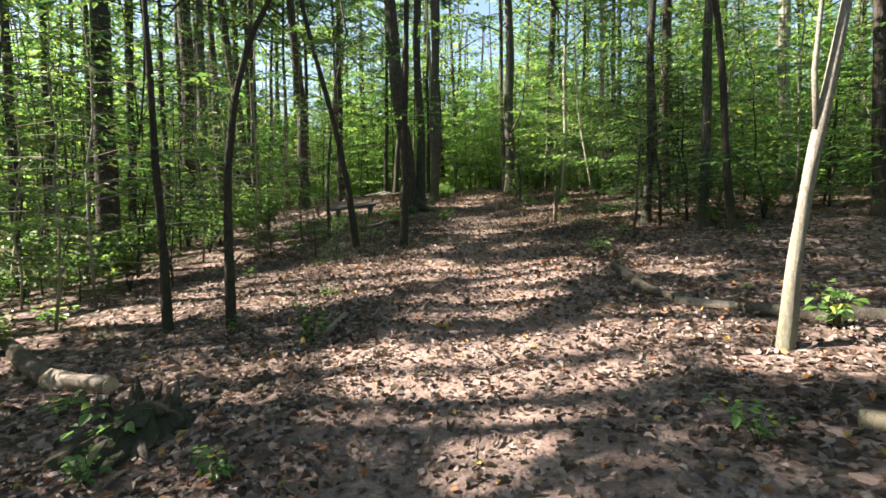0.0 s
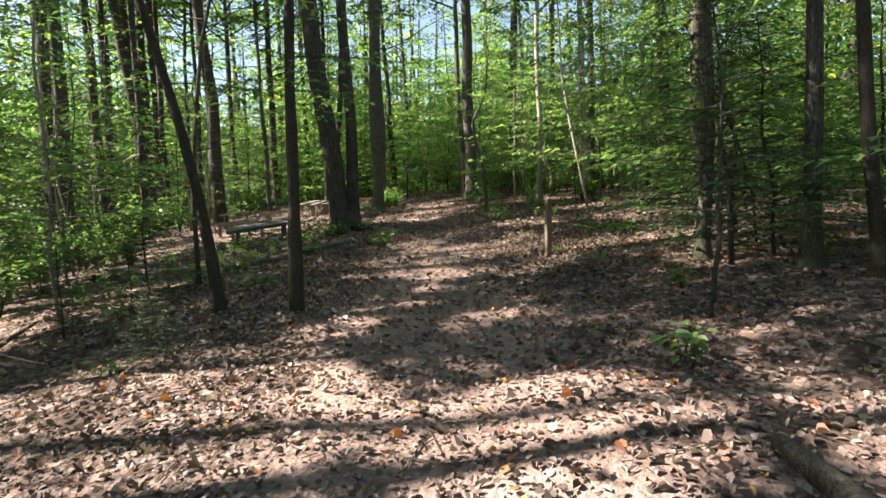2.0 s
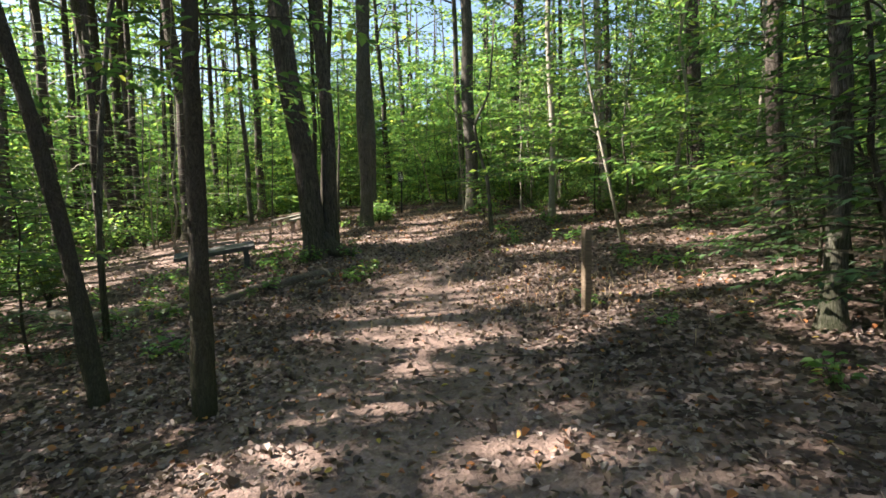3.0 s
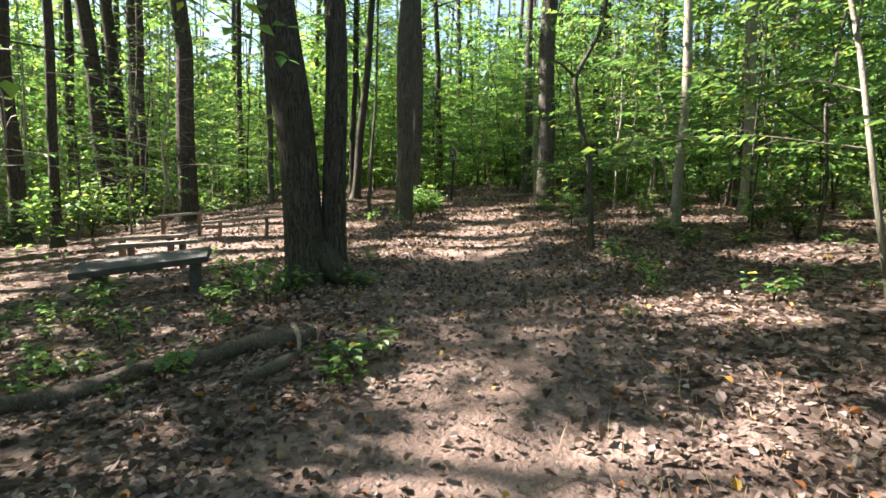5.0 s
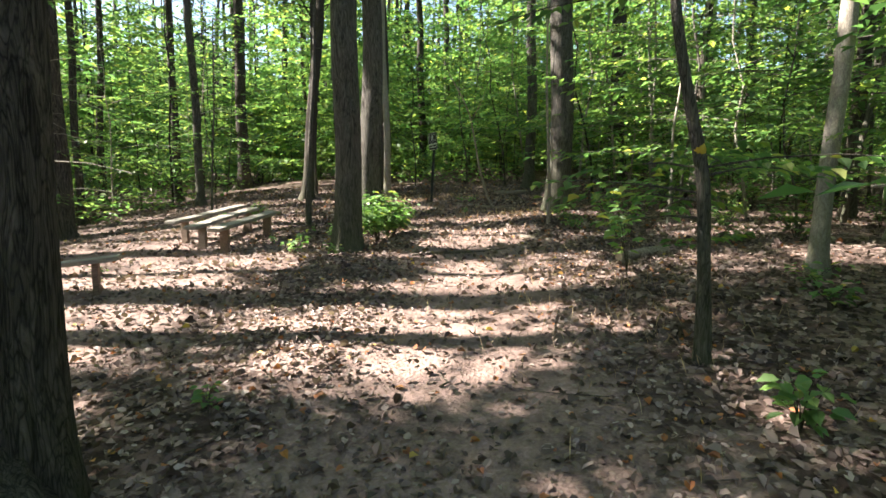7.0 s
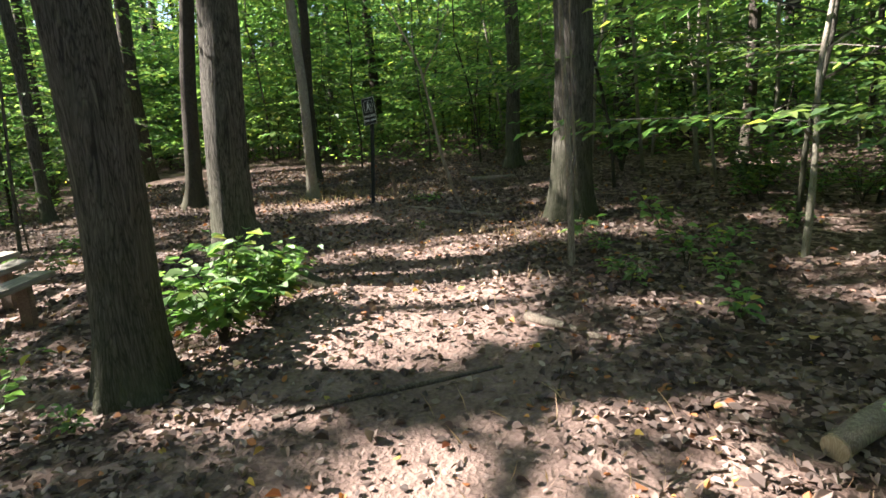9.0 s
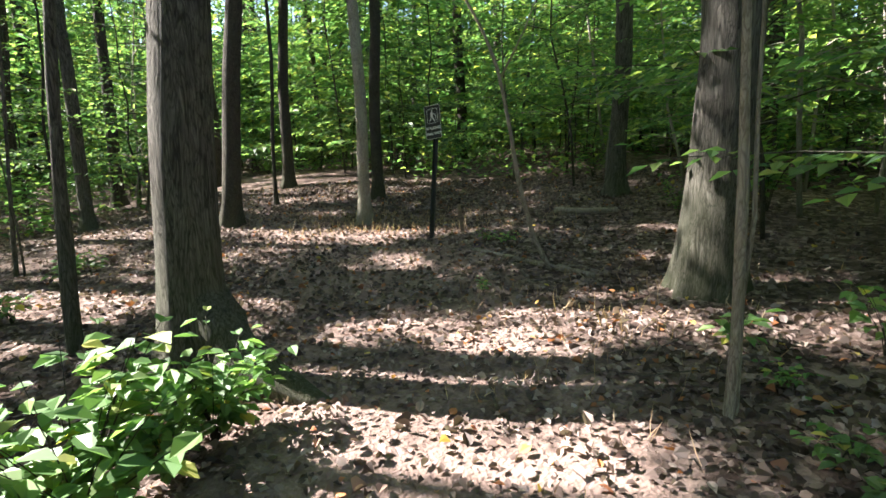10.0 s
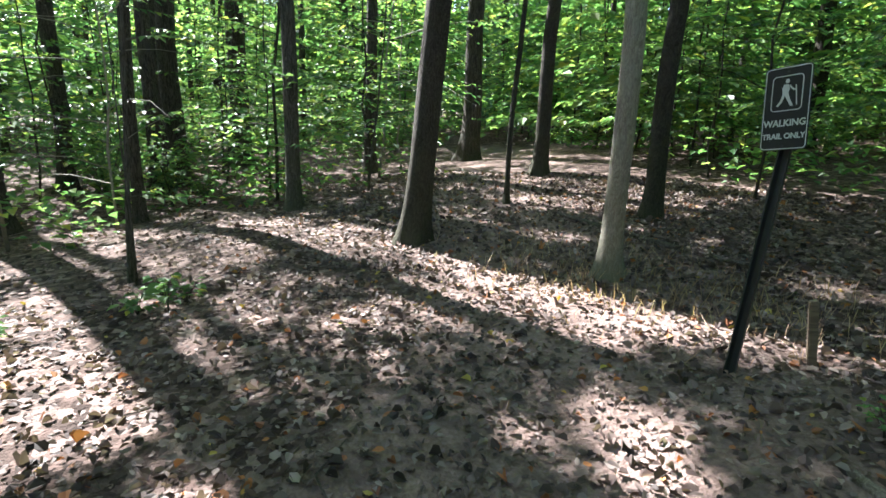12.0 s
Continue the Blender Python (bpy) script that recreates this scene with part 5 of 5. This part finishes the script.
# wooded skyline beyond
SKYLINE, nt, bsdf, mk = material("distant_woods")
tc = nt.nodes.new("ShaderNodeTexCoord")
mp = node(nt, "Mapping", Scale=(1, 1, 0.35))
nt.links.new(tc.outputs["Object"], mp.inputs[0])
n1 = node(nt, "TexNoise", Scale=1.1, Detail=8.0, Roughness=0.7)
nt.links.new(mp.outputs[0], n1.inputs["Vector"])
r = ramp(nt, [(0.35, (0.03, 0.06, 0.02)), (0.55, (0.08, 0.14, 0.04)), (0.75, (0.17, 0.24, 0.07))])
nt.links.new(n1.outputs[0], r.inputs[0])
nt.links.new(r.outputs[0], bsdf.inputs["Base Color"])
bsdf.inputs["Roughness"].default_value = 0.9
sh = Shape()
n = 360
a = np.linspace(0, 2 * math.pi, n, endpoint=False)
top = 15 + 2.5 * np.sin(a * 23) + 2 * np.sin(a * 61 + 1) + np.random.default_rng(3).uniform(-1.5, 1.5, n)
ring = [np.stack([np.cos(a) * 84, 16 + np.sin(a) * 84, z], 1) for z in (np.full(n, -4.0), 4 + top)]
k = np.arange(n)
sh.add(np.concatenate(ring), np.stack([k, (k + 1) % n, n + (k + 1) % n, n + k], 1))
tagged(new("backdrop", sh.mesh("backdrop", SKYLINE)), "distant wall of green woods", "woods", kind="structure")

# ---- leaf litter, twigs and dry grass ----
rng = np.random.default_rng(31)


def scatter(n, reach, near):
    y = rng.uniform(-1.5, 33, n)
    xc = np.interp(y, [p[1] for p in TRAIL], [p[0] for p in TRAIL])
    x = np.where(y > 25, np.interp(y, [25, 33], [0.6, -1.5]), xc) + rng.normal(0, reach, n)
    bare = np.clip((trail_gap(x, y) - 0.2) / 0.9, 0, 1) * 1.05
    keep = rng.uniform(0, 1, n) < np.maximum(bare, near * np.interp(y, [0, 8, 11, 14, 15.5, 17, 18, 22, 24, 40], [2.4, 2.4, 1.0, 1.0, 2.6, 2.6, 1.0, 1.0, 3.0, 3.0]))
    return x[keep], y[keep]


def litter(n, reach, near, size, curl):
    """Fallen leaves, flat or curled up at their edges."""
    x, y = scatter(n, reach, near)
    m = len(x)
    sh = Shape()
    a = rng.uniform(0, 6.283, m)
    tilt = np.abs(rng.normal(0, curl, m))
    D = np.stack([np.cos(a), np.sin(a), rng.normal(0, curl * 0.8, m)], 1)
    b = rng.uniform(0, 6.283, m)
    U = np.stack([np.cos(b) * tilt, np.sin(b) * tilt - 0.08, np.ones(m)], 1)
    L = size * rng.uniform(0.5, 1.45, m)
    P = np.stack([x, y, ground_z(x, y) + 0.006 + np.abs(rng.normal(0, 0.012, m))], 1)
    leaves(sh, P, D, U, L, L * rng.uniform(0.5, 0.9, m), rng.normal(0.12, curl * 0.6, (m, 1)), True)
    return sh


tagged(new("leaf_litter", litter(84000, 2.0, 0.3, 0.045, 0.45).mesh("leaf_litter", LITTER)), "dry brown fallen leaves strewn over the ground", "leaves", kind="stuff")
tagged(new("leaf_litter", litter(64000, 3.8, 0.18, 0.052, 0.65).mesh("leaf_litter", LITTER)), "curled dry fallen leaves lying beside the trail", "leaves", kind="stuff")
x, y = scatter(420, 2.6, 0.5)
sh = Shape()
for px, py in zip(x, y):
    a, ln = rng.uniform(0, 6.283), rng.uniform(0.15, 0.7)
    q = np.array([(px + math.cos(a) * ln * s, py + math.sin(a) * ln * s) for s in (0, 0.4, 0.7, 1)]) + rng.normal(0, 0.03, (4, 2))
    r = rng.uniform(0.003, 0.008)
    tube(sh, np.c_[q, ground_z(q[:, 0], q[:, 1]) + 0.012], [r, r, r * 0.8, r * 0.5], 5)
tagged(new("fallen_twigs", sh.mesh("fallen_twigs", LOGBARK)), "thin grey twigs scattered on the ground", "twigs", kind="stuff")
sh = Shape()
for cx, cy, sx_, sy_, n in ((0.0, 28.4, 0.9, 0.45, 900), (2.6, 12.3, 0.9, 0.8, 500), (2.2, 24.5, 0.6, 0.8, 250), (2.2, 19.4, 0.7, 1.0, 300)):
    x, y = rng.normal(cx, sx_, n), rng.normal(cy, sy_, n)
    P = np.stack([x, y, ground_z(x, y) - 0.01], 1)
    D = np.stack([rng.normal(0, 0.4, n), rng.normal(0, 0.4, n), np.ones(n)], 1)
    U = np.stack([rng.normal(0, 1, n), rng.normal(0, 1, n), np.zeros(n)], 1)
    leaves(sh, P, D, U, rng.uniform(0.06, 0.2, n), np.full(n, 0.006))
tagged(new("dry_grass", sh.mesh("dry_grass", STRAW)), "tufts of dry pinkish grass in the clearing", "grass", kind="stuff")
